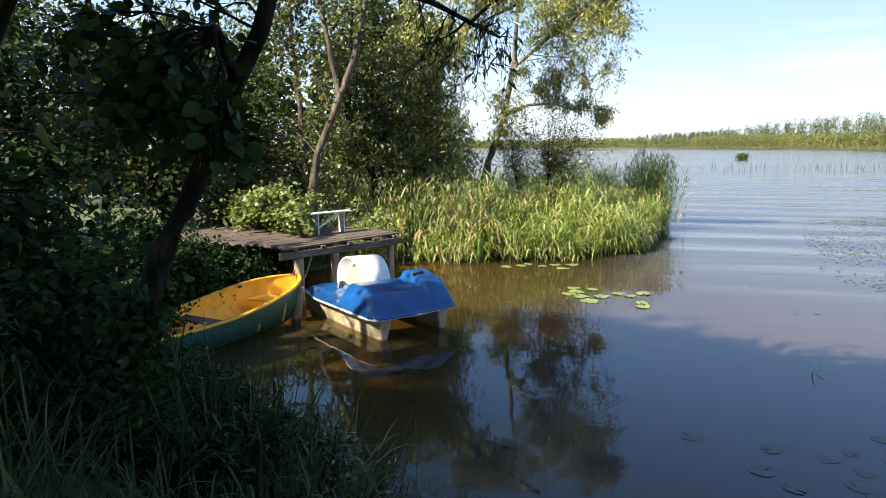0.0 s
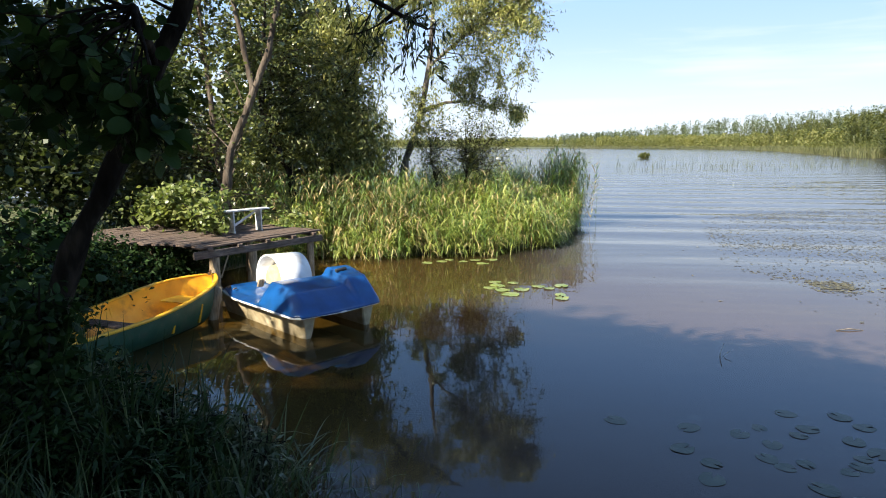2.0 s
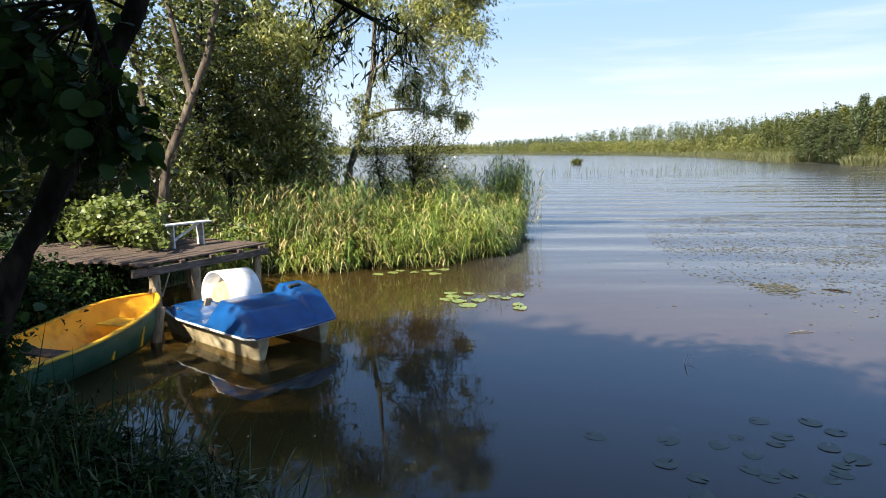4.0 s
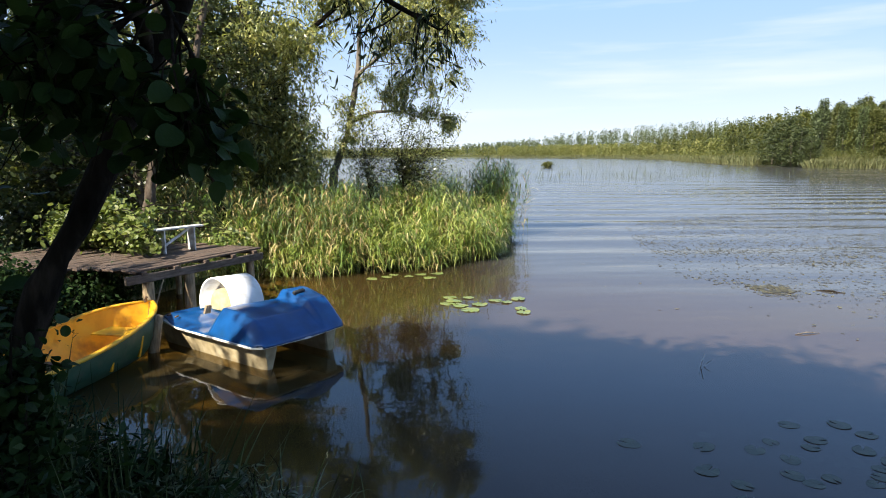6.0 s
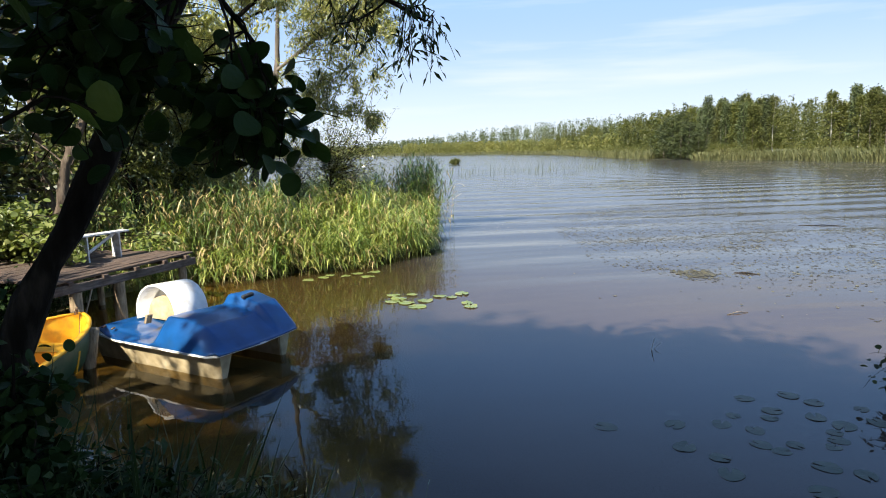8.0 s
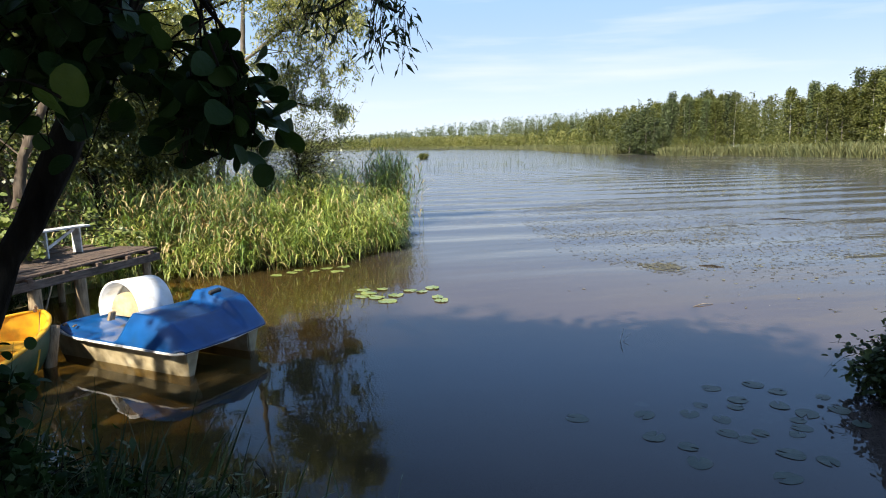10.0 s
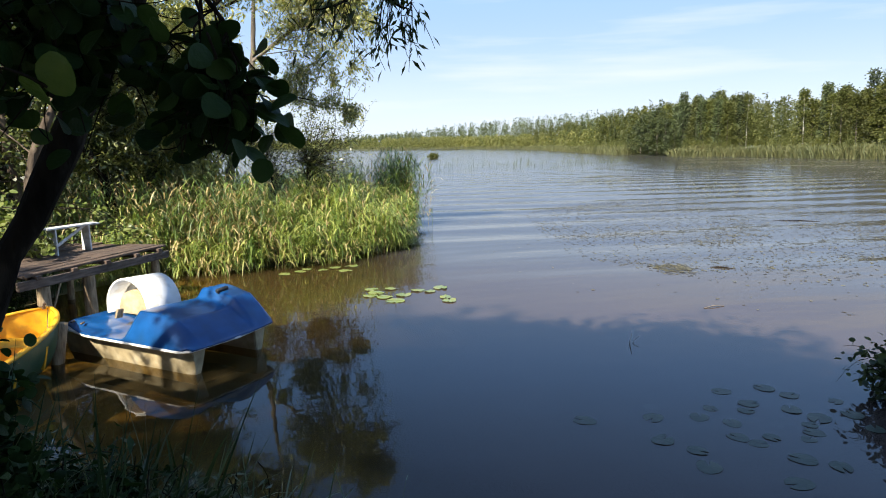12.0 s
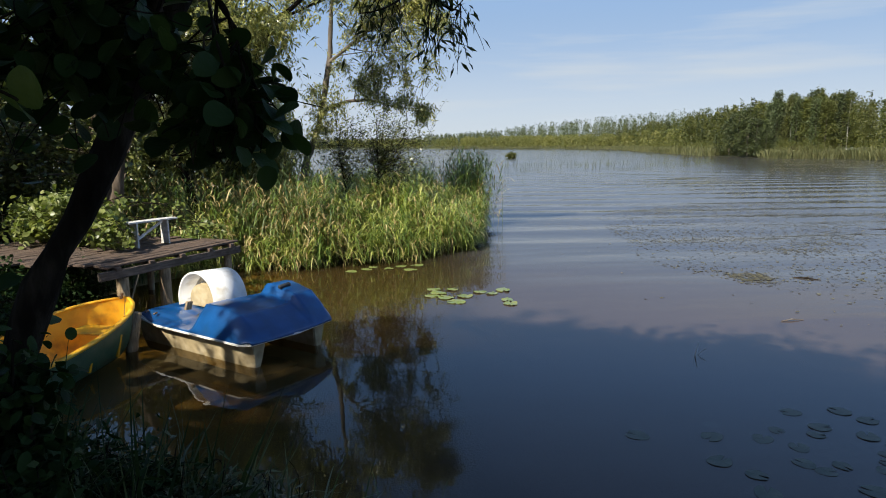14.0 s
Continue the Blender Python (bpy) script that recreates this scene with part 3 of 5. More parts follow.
def pedal_boat(m):
    W, L = 1.54, 2.5
    boat = new("pedal_boat")
    boat.matrix_world = m
    tagged(boat, "blue and white fibreglass pedal boat moored beside the pier", "pedal boat")
    u, v = np.meshgrid(np.linspace(0, 1, 56), np.linspace(0, 1, 84))
    # plan: slightly rounded corners, narrower stern
    pinch = 0.10 * smooth(0.72, 1.0, v) + 0.05 * (1 - smooth(0.0, 0.06, v))
    U = W * (pinch + u * (1 - 2 * pinch))
    V = L * v - 0.05 * np.sin(np.pi * u) * (1 - smooth(0, 0.3, v))
    left = np.clip((U - 0.02) / 0.20, 0, 1) ** 0.6
    right = smooth(0.0, 0.085, W - U)
    front = 0.80 * np.clip(V / 0.36, 0, 1) ** 0.8 + 0.20 * smooth(0.3, 0.8, V)
    saddle = np.exp(-((U - 0.86) / 0.24) ** 2)
    crest = 0.335 - 0.02 * saddle + 0.125 * smooth(1.07, 1.15, U)
    back = 1 - smooth(1.02, 1.2, V + 0.16 * smooth(0.9, 1.3, U))
    hump = crest * front * back * left * right
    stern = 0.075 * smooth(1.35, 1.9, V) * (1 - smooth(2.38, 2.5, V) * 0.7) * smooth(0.0, 0.30, U) * smooth(0.0, 0.25, W - U)
    seat_dip = 0.02 * smooth(1.55, 1.7, V) * (1 - smooth(2.05, 2.2, V)) * (smooth(0.12, 0.2, U) * (1 - smooth(0.5, 0.56, U)))
    well = 0.006 * smooth(1.2, 1.3, V) * (1 - smooth(1.42, 1.5, V)) * left * right
    Z = 0.356 + hump + stern - seat_dip - well
    sv, sf = grid_shell(U, V, Z, 0.02)
    deck = quads_object("deck", sv, sf, BLUE, boat, smooth=True)
    tagged(deck, "glossy blue moulded deck with a raised front")
    # white rim between deck and hull
    edge = [(0.075, 0.02), (0.77, -0.055), (1.465, 0.02), (1.545, 0.16), (1.545, 1.8), (1.40, 2.50), (0.14, 2.50), (-0.005, 1.8), (-0.005, 0.16)]
    bm = bmesh.new()
    lo = [bm.verts.new((a + 0.010 * (1 if a > 0.77 else -1), b, 0.322)) for a, b in edge]
    hi = [bm.verts.new((a + 0.010 * (1 if a > 0.77 else -1), b, 0.346)) for a, b in edge]
    bm.faces.new(hi)
    bm.faces.new(lo[::-1])
    for k in range(len(edge)):
        q = (k + 1) % len(edge)
        bm.faces.new((lo[k], lo[q], hi[q], hi[k]))
    part("rim", bm, WHITE_GRP, boat, "scuffed white rim")
    # two floats with a tunnel between, tapering downwards
    for inner, outer in ((0.36, 0.085), (1.18, 1.455)):
        bm = bmesh.new()
        rings = []
        for t in (0.0, 0.08, 0.5, 1.0):
            y = 0.07 + t * (L - 0.16)
            ins = 0.05 if t in (0.0,) else 0.0
            taper = 0.05
            sgn = 1 if outer < inner else -1
            rings.append([bm.verts.new(p) for p in ((outer + sgn * (ins + 0.0), y, 0.323), (inner - sgn * 0.0, y, 0.323),
                                                   (inner - sgn * taper, y + ins, 0.06), (inner - sgn * (taper + 0.06), y + ins, -0.14),
                                                   (outer + sgn * (taper + 0.08), y + ins, -0.14), (outer + sgn * (taper + 0.02 + ins), y + ins * 0.5, 0.05))])
        for a, b in zip(rings, rings[1:]):
            for k in range(6):
                bm.faces.new((a[k], a[(k + 1) % 6], b[(k + 1) % 6], b[k]))
        bm.faces.new(rings[0])
        bm.faces.new(rings[-1][::-1])
        bmesh.ops.bevel(bm, geom=list(bm.edges), offset=0.012, segments=2, affect='EDGES')
        part("float", bm, CREAM, boat, "stained cream-white float")
    # near-black sheet, the shade of the tunnel put into its colour
    bm = bmesh.new()
    block(bm, (0.9, 2.0, 0.03), pose(0.77, 1.4, 0.285))
    part("tunnel_roof", bm, NEAR_BLACK, boat)
    # paddle wheel cowl: a round hood with a recessed side disc
    bm = bmesh.new()
    u0, u1, vc, zc, R = 0.60, 1.12, 1.77, 0.54, 0.41
    n = 22
    angs = [radians(-12 + 204 * k / n) for k in range(n + 1)]
    ringL = [bm.verts.new((u0, vc + R * math.cos(a), zc + R * 1.05 * math.sin(a))) for a in angs]
    ringR = [bm.verts.new((u1 + 0.05, vc + (R - 0.015) * math.cos(a), zc + R * 1.0 * math.sin(a))) for a in angs]
    inL = [bm.verts.new((u0 + 0.004, vc + (R - 0.03) * math.cos(a), zc + (R - 0.03) * 1.05 * math.sin(a))) for a in angs]
    inD = [bm.verts.new((u0 + 0.30, vc + (R - 0.045) * math.cos(a), zc + (R - 0.045) * 1.05 * math.sin(a))) for a in angs]
    for a, b in ((ringL, ringR), (inL, ringL), (inD, inL)):
        for k in range(n):
            bm.faces.new((a[k], a[k + 1], b[k + 1], b[k])).smooth = True
    bm.faces.new(inD)
    bm.faces.new(ringR[::-1])
    cowl = part("wheel_cowl", bm, WHITE_GRP, boat, "weathered white paddle wheel cowl", smooth=False)
    bm = bmesh.new()
    r2 = 0.29
    a0 = [bm.verts.new((u0 + 0.298, vc + r2 * math.cos(a), zc - 0.03 + r2 * math.sin(a))) for a in angs]
    a1 = [bm.verts.new((u0 + 0.10, vc + (r2 - 0.02) * math.cos(a), zc - 0.03 + (r2 - 0.02) * math.sin(a))) for a in angs]
    for k in range(n):
        bm.faces.new((a0[k], a0[k + 1], a1[k + 1], a1[k]))
    bm.faces.new(a1)
    part("side_disc", bm, CREAM, cowl, "yellowed inner hood")
    # pedal crank block, cleats, recessed grip, tiller
    bm = bmesh.new()
    block(bm, (0.13, 0.035, 0.12), pose(0.37, 1.62, 0.56, 12, 8, 20))
    part("pedal_block", bm, POST, boat, "worn brown wooden pedal block")
    # near-black block that stands in for the dark inside of a recess
    bm = bmesh.new()
    block(bm, (0.20, 0.055, 0.05), pose(1.20, 0.62, 0.80, 12, -4, 0), 0.01)
    part("grip_recess", bm, NEAR_BLACK, boat, "dark recessed grip")
    bm = bmesh.new()
    block(bm, (0.02, 0.02, 0.14), pose(1.20, 1.9, 0.56))
    block(bm, (0.16, 0.025, 0.02), pose(1.24, 1.9, 0.63))
    part("tiller", bm, STEEL, boat)
    for y in (2.28, 2.08):
        bm = bmesh.new()
        block(bm, (0.09, 0.03, 0.02), pose(0.16, y, 0.43, 0, 0, 30))
        part("cleat", bm, STEEL, boat)
    return boat


E_U = Vector((0.657, 0.754, 0))
E_V = Vector((-0.754, 0.657, 0))
pedal_boat(Matrix(((E_U.x, E_V.x, 0, -1.73), (E_U.y, E_V.y, 0, 8.40), (0, 0, 1, 0), (0, 0, 0, 1))))


# ---- rowing boat ----
def rowing_boat(m):
    """Pointed bow at +y, transom at the other end, open inside."""
    boat = new("rowing_boat")
    boat.matrix_world = m
    tagged(boat, "wooden rowing boat, green outside, yellow inside, moored at the pier", "rowing boat")
    L, n, k = 4.1, 30, 9
    s = np.linspace(0, 1, n)
    half = 0.60 * np.where(s < 0.45, 0.80 + 0.20 * np.sin(np.pi / 2 * s / 0.45), np.maximum(0, 1 - (np.maximum(s - 0.45, 0) / 0.55) ** 4.2)) + 0.035
    sheer = 0.40 + 0.20 * smooth(0.45, 1.0, s) + 0.04 * (1 - smooth(0, 0.3, s))
    keel = -0.10 + 0.20 * smooth(0.82, 1.0, s)

    def shell(inset, lift):
        a = np.linspace(-1, 1, 2 * k + 1)
        prof_x = np.sign(a) * np.abs(np.sin(a * np.pi / 2)) ** 0.62
        prof_z = 1 - np.cos(a * np.pi / 2) ** 1.0
        h = np.maximum(half - inset, 0.004)
        y = s * L - inset * 1.2 * smooth(0.9, 1.0, s) + inset * (s < 0.02)
        X = h[:, None] * prof_x[None]
        Z = (keel + lift)[:, None] + (sheer - keel - lift)[:, None] * prof_z[None]
        Y = np.repeat(y[:, None], 2 * k + 1, 1) - 0.10 * (1 - prof_z[None]) * smooth(0.8, 1, s)[:, None]
        return X, Y, Z

    def surface(X, Y, Z):
        r, c = X.shape
        i, j = np.meshgrid(np.arange(r - 1), np.arange(c - 1), indexing="ij")
        return np.stack([X, Y, Z], -1).reshape(-1, 3), np.stack([i * c + j, i * c + j + 1, (i + 1) * c + j + 1, (i + 1) * c + j], -1).reshape(-1, 4)

    outer, inner = shell(0.0, 0.0), shell(0.028, 0.03)
    quads_object("hull", *surface(*outer), GREEN, boat, smooth=True)["label"] = "dull green painted outer planking"
    quads_object("lining", *surface(*inner), YELLOW, boat, smooth=True)["label"] = "bright yellow painted inside"
    # gunwale strips
    for side in (0, -1):
        top = np.stack([outer[0][:, side], outer[1][:, side], outer[2][:, side]], -1)
        inn = np.stack([inner[0][:, side], inner[1][:, side], inner[2][:, side]], -1)
        mid = (top + inn) / 2
        sgn = np.sign(mid[:, 0:1] + 1e-6)
        off = np.concatenate([sgn, 0 * sgn, 0 * sgn], 1) * 0.032
        up = np.array([0, 0, 0.016])
        rows = np.stack([mid - off - up, mid - off + up, mid + off + up, mid + off - up], 1)
        i, j = np.meshgrid(np.arange(n - 1), np.arange(4), indexing="ij")
        F = np.stack([i * 4 + j, i * 4 + (j + 1) % 4, (i + 1) * 4 + (j + 1) % 4, (i + 1) * 4 + j], -1).reshape(-1, 4)
        quads_object("gunwale", rows.reshape(-1, 3), F, YELLOW, boat)["label"] = "worn yellow gunwale strip"
    bm = bmesh.new()
    c = outer[0].shape[1]
    face = [bm.verts.new((outer[0][0, j], 0.0, outer[2][0, j])) for j in range(c)]
    back = [bm.verts.new((outer[0][0, j], 0.035, outer[2][0, j])) for j in range(c)]
    bm.faces.new(face)
    bm.faces.new(back[::-1])
    for j in range(c):
        q = (j + 1) % c
        bm.faces.new((face[j], back[j], back[q], face[q]))
    part("transom", bm, GREEN, boat)
    for y, w in ((1.0, 1.06), (2.05, 1.08)):
        bm = bmesh.new()
        block(bm, (w, 0.24, 0.03), pose(0, y, 0.26), 0.005)
        part("thwart", bm, PLANK, boat, "grey worn plank seat")
    bm = bmesh.new()
    block(bm, (0.55, 0.4, 0.02), pose(0, 3.35, 0.33), 0.004)
    part("bow_seat", bm, YELLOW, boat)
    for y in (0.5, 1.5, 2.5, 3.1):
        bm = bmesh.new()
        h = float(np.interp(y / L, s, half))
        for a in (-1, 1):
            block(bm, (0.03, 0.04, 0.30), pose(a * (h - 0.055), y, 0.22, 0, a * 14, 0), 0.004)
        block(bm, (2 * h - 0.5, 0.04, 0.03), pose(0, y, 0.0), 0.004)
        part("rib", bm, YELLOW, boat)
    bm = bmesh.new()
    block(bm, (0.03, 0.05, 0.05), pose(0, L - 0.12, 0.63))
    bmesh.ops.create_uvsphere(bm, u_segments=10, v_segments=6, radius=0.022, matrix=pose(0, L - 0.10, 0.67))
    part("mooring_ring", bm, STEEL, boat, "small rusty mooring ring")
    return boat


ROW_BOW, ROW_STERN = Vector((-3.68, 10.16, 0)), Vector((-4.78, 6.27, 0))
heading = (ROW_BOW - ROW_STERN).normalized()
rowing_boat(Matrix.Translation(ROW_STERN) @ Matrix.Rotation(math.atan2(-heading.x, heading.y), 4, 'Z'))


# ---- pier and bench ----
V, F = tube([(-3.47, 9.58, -0.6), (-3.44, 9.585, 0.0), (-3.38, 9.60, 0.36), (-3.35, 9.61, 0.52), (-3.35, 9.61, 0.535)], [0.085, 0.08, 0.074, 0.07, 0.005], 10)
tagged(quads_object("mooring_stake", V, F, POST, smooth=True), "thick barkless mooring stake between the two boats", "stake")

def pier():
    pr = new("pier")
    A, B = Vector((-3.98, 10.55, 1.0)), Vector((-2.54, 13.03, 1.0))
    along = (B - A).normalized()
    across = Vector((-along.y, along.x, 0))
    base = Matrix(((along.x, across.x, 0, A.x), (along.y, across.y, 0, A.y), (0, 0, 1, A.z), (0, 0, 0, 1)))
    pr.matrix_world = base
    tagged(pr, "old weathered plank pier on wooden posts over the water", "pier")
    rng = random.Random(4)
    length = (B - A).length
    d = 0.0
    row = 0
    while d < 3.6:
        w = rng.uniform(0.13, 0.19)
        start = rng.uniform(-0.10, 0.06) - 0.30 * d
        end = length + rng.uniform(-0.12, 0.10) - 0.12 * d
        cuts = [start, end]
        if row % 2:
            cuts.insert(1, rng.uniform(start + 1.0, end - 1.0))
        for a, b in zip(cuts, cuts[1:]):
            bm = bmesh.new()
            block(bm, (b - a - 0.012, w - 0.014, 0.035), pose((a + b) / 2, d + w / 2, -0.018 + rng.uniform(-0.008, 0.008),
                                                             rng.uniform(-1.5, 1.5), rng.uniform(-0.3, 0.3), rng.uniform(-0.4, 0.4)), 0.005)
            part("plank", bm, PLANK, pr)
        d += w
        row += 1
    # edge beam below, with blocks and a gap, and cross bearers
    bm = bmesh.new()
    block(bm, (length + 0.16, 0.06, 0.13), pose(length / 2 - 0.12, -0.005, -0.155, 0, 0.5, 0), 0.008)
    part("edge_beam", bm, BEAM, pr, "grey edge beam with split ends")
    for x in (0.12, 0.75, 1.4, 2.05, 2.6):
        bm = bmesh.new()
        block(bm, (0.10, 3.3, 0.06), pose(x, 1.6, -0.068), 0.006)
        part("bearer", bm, PLANK, pr)
    bm = bmesh.new()
    block(bm, (length, 0.05, 0.12), pose(length / 2, 1.7, -0.158), 0.006)
    part("middle_beam", bm, PLANK, pr)
    for x, y, r in ((0.22, 0.03, 0.095), (1.05, 0.04, 0.095), (2.55, 0.06, 0.075), (0.1, 1.75, 0.06), (2.4, 1.8, 0.06), (-0.2, 3.2, 0.06), (2.2, 3.2, 0.06)):
        V, F = tube([(x, y, -1.55), (x + 0.01, y, -0.8), (x + 0.02, y + 0.01, -0.22 + 0.0)], [r * 1.1, r, r * 0.92], 9)
        quads_object("post", V, F, POST, pr, smooth=True)["label"] = "barkless brown timber post"
    bm = bmesh.new()
    block(bm, (0.025, 0.02, 0.42), pose(0.40, -0.02, -0.40, 0, 24, 0), 0.003)
    part("stay", bm, POST, pr, "thin split stay")
    return pr


pier()


def bench(m):
    b = new("bench")
    b.matrix_world = m
    tagged(b, "small white painted plank bench with notched legs on the pier", "bench")
    bm = bmesh.new()
    block(bm, (1.0, 0.20, 0.03), pose(0.04, 0, 0.437), 0.004)
    part("seat", bm, WHITE_PAINT, b)
    for x, lean in ((-0.30, 0), (0.33, 0)):
        bm = bmesh.new()
        prof = [(-0.09, 0.42), (-0.10, 0.0), (-0.035, 0.0), (0.0, 0.12), (0.035, 0.0), (0.10, 0.0), (0.09, 0.42)]
        fr = [bm.verts.new((x - 0.014, y, z)) for y, z in prof]
        bk = [bm.verts.new((x + 0.014, y, z)) for y, z in prof]
        bm.faces.new(fr)
        bm.faces.new(bk[::-1])
        for i in range(7):
            q = (i + 1) % 7
            bm.faces.new((fr[i], bk[i], bk[q], fr[q]))
        bmesh.ops.triangulate(bm, faces=[f for f in bm.faces if len(f.verts) > 4])
        part("leg", bm, WHITE_PAINT, b)
    bm = bmesh.new()
    a, c = Vector((-0.27, -0.03, 0.14)), Vector((0.28, -0.03, 0.42))
    block(bm, ((c - a).length, 0.024, 0.045), Matrix.Translation((a + c) / 2) @ Matrix.Rotation(-math.atan2(c.z - a.z, c.x - a.x), 4, 'Y'), 0.003)
    part("brace", bm, WHITE_PAINT, b)
    return b


bench(pose(-3.98, 12.50, 1.003, 0, 0, 55))


# ---- trees ----
def curve_between(rng, a, b, bow, sag):
    """Five points from a to b with an upward start and a bend."""
    a, b = np.array(a, float), np.array(b, float)
    d = np.linalg.norm(b - a)
    t = np.linspace(0, 1, 6)[:, None]
    side = rng.normal(size=3) * bow * d
    return a + (b - a) * t + side * np.sin(np.pi * t) + np.array([0, 0, 1.0]) * sag * d * np.sin(np.pi * t)


def scatter_leaves(rng, pts, count, spread, size, droop, shape, flat=0.4):
    """Leaves along a limb's points."""
    pts = np.array(pts)
    seg = rng.integers(0, len(pts) - 1, count)
    f = rng.random(count)[:, None]
    P = pts[seg] * (1 - f) + pts[seg + 1] * f + rng.normal(size=(count, 3)) * spread
    D = rng.normal(size=(count, 3))
    D[:, 2] = D[:, 2] * 0.5 - droop
    N = rng.normal(size=(count, 3)) * (1 - flat) + np.array([0, 0, 1.0]) * flat * 2
    L = size[0] * rng.uniform(0.6, 1.2, count)
    W = size[1] * rng.uniform(0.7, 1.15, count)
    return leaves(P, D, N, L, W, 0.22, shape)


def make_tree(name, label, seed, trunks, blobs, leaf, bark, leaf_mat, category="tree", twigs=5, sides=8, floor_z=-9.0, inner=1, hang=False):
    """trunks: lists of (x, y, z, radius). blobs: (centre, radii, limbs, leaves a limb, spread). leaf: (length, width, droop, shape)."""
    rng = np.random.default_rng(seed)
    ob = new(name)
    base = trunks[0][0]
    ob.location = base[:3]
    tagged(ob, label, category)
    org = np.array(base[:3])
    wood, green = [], []
    stems = []
    for tr in trunks:
        tr = np.array(tr, float)
        t = np.linspace(0, len(tr) - 1, 4 * len(tr))
        pts = np.stack([np.interp(t, np.arange(len(tr)), tr[:, k]) for k in range(4)], -1)
        pts[1:, :3] += rng.normal(size=(len(pts) - 1, 3)) * (0.12 * pts[1:, 3:4])
        wood.append(tube(pts[:, :3] - org, pts[:, 3] * (1 + 0.10 * rng.normal(size=len(pts))), sides))
        stems.append(pts)
    stem = np.concatenate(stems)
    for centre, radii, limbs, per, spread in blobs:
        for _ in range(limbs):
            d = rng.normal(size=3)
            d *= rng.random() ** 0.4 / np.linalg.norm(d)
            tip = np.array(centre) + d * np.array(radii)
            tip[2] = max(tip[2], floor_z)
            low = stem if hang else stem[stem[:, 2] < max(tip[2] + 0.2, stem[:, 2].min() + 0.6)]
            gap = np.linalg.norm(low[:, :3] - tip, axis=1) + rng.random(len(low)) * 0.8
            root = low[np.argmin(gap)]
            reach = np.linalg.norm(root[:3] - tip)
            pts = curve_between(rng, root[:3], tip, 0.10, 0.10)
            r0 = min(root[3] * 0.45, 0.005 + 0.007 * reach)
            wood.append(tube(pts - org, np.linspace(r0, 0.004, 6), 5))
            tail = pts[inner:]
            green.append((tail - org, per // 4, spread * 1.3))
            for _ in range(twigs):
                a = pts[rng.integers(inner, 6)]
                b = a + rng.normal(size=3) * np.array(radii) * 0.45 + np.array([0, 0, -leaf[2] * 0.3])
                b[2] = max(b[2], floor_z)
                tw = curve_between(rng, a, b, 0.1, 0.05)
                wood.append(tube(tw - org, np.linspace(max(0.004, r0 * 0.35), 0.002, 6), 3))
                green.append((tw - org, per // twigs, spread * 0.9))
    V, F = joined(wood)
    quads_object("trunk", V, F, bark, ob, smooth=True)
    V, F = joined([scatter_leaves(rng, p, max(2, c), s, leaf[:2], leaf[2], leaf[3]) for p, c, s in green])
    quads_object("crown", V, F, leaf_mat, ob)
    return ob


# leaning alder on the bank, its leaves hanging close before the camera
ALDER = (0.125, 0.098, 0.5, "round")
make_tree("alder_tree", "leaning alder on the bank, shade put into its dark leaf and bark colours", 11,
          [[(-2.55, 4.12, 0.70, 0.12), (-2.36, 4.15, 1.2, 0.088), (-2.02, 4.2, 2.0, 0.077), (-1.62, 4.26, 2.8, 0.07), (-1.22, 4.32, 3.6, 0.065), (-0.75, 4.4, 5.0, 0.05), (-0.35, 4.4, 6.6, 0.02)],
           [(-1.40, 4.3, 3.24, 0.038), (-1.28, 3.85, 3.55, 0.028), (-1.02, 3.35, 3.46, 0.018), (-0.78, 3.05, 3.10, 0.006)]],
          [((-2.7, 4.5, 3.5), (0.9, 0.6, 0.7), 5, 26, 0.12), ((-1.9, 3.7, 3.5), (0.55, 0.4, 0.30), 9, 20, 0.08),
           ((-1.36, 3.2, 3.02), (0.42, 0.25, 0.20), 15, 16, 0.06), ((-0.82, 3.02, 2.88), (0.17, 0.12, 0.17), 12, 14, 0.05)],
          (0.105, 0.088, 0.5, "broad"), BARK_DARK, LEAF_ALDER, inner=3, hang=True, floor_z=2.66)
# crown above the view, added to shade the path and the near water
make_tree("alder_tree", "broad unseen alder added over the path for shade", 15,
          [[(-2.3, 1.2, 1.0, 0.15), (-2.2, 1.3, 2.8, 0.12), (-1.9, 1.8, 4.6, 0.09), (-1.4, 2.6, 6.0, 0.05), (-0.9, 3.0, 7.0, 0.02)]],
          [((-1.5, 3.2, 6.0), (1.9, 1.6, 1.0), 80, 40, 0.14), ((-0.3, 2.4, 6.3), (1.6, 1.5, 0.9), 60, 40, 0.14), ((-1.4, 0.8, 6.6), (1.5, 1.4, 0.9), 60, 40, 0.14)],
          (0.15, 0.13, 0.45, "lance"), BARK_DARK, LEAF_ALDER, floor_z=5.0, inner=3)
# the highest crown blob is out of view, added to shade the pedal boat
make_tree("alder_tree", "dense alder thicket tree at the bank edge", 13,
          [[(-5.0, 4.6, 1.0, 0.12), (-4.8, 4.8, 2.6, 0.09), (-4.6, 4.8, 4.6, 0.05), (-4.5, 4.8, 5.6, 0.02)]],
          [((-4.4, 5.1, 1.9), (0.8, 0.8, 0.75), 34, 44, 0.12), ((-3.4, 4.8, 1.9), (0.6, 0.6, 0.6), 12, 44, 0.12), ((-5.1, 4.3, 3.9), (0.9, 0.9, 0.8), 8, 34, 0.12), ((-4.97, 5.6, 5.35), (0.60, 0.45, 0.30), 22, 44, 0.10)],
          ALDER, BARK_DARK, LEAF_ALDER)
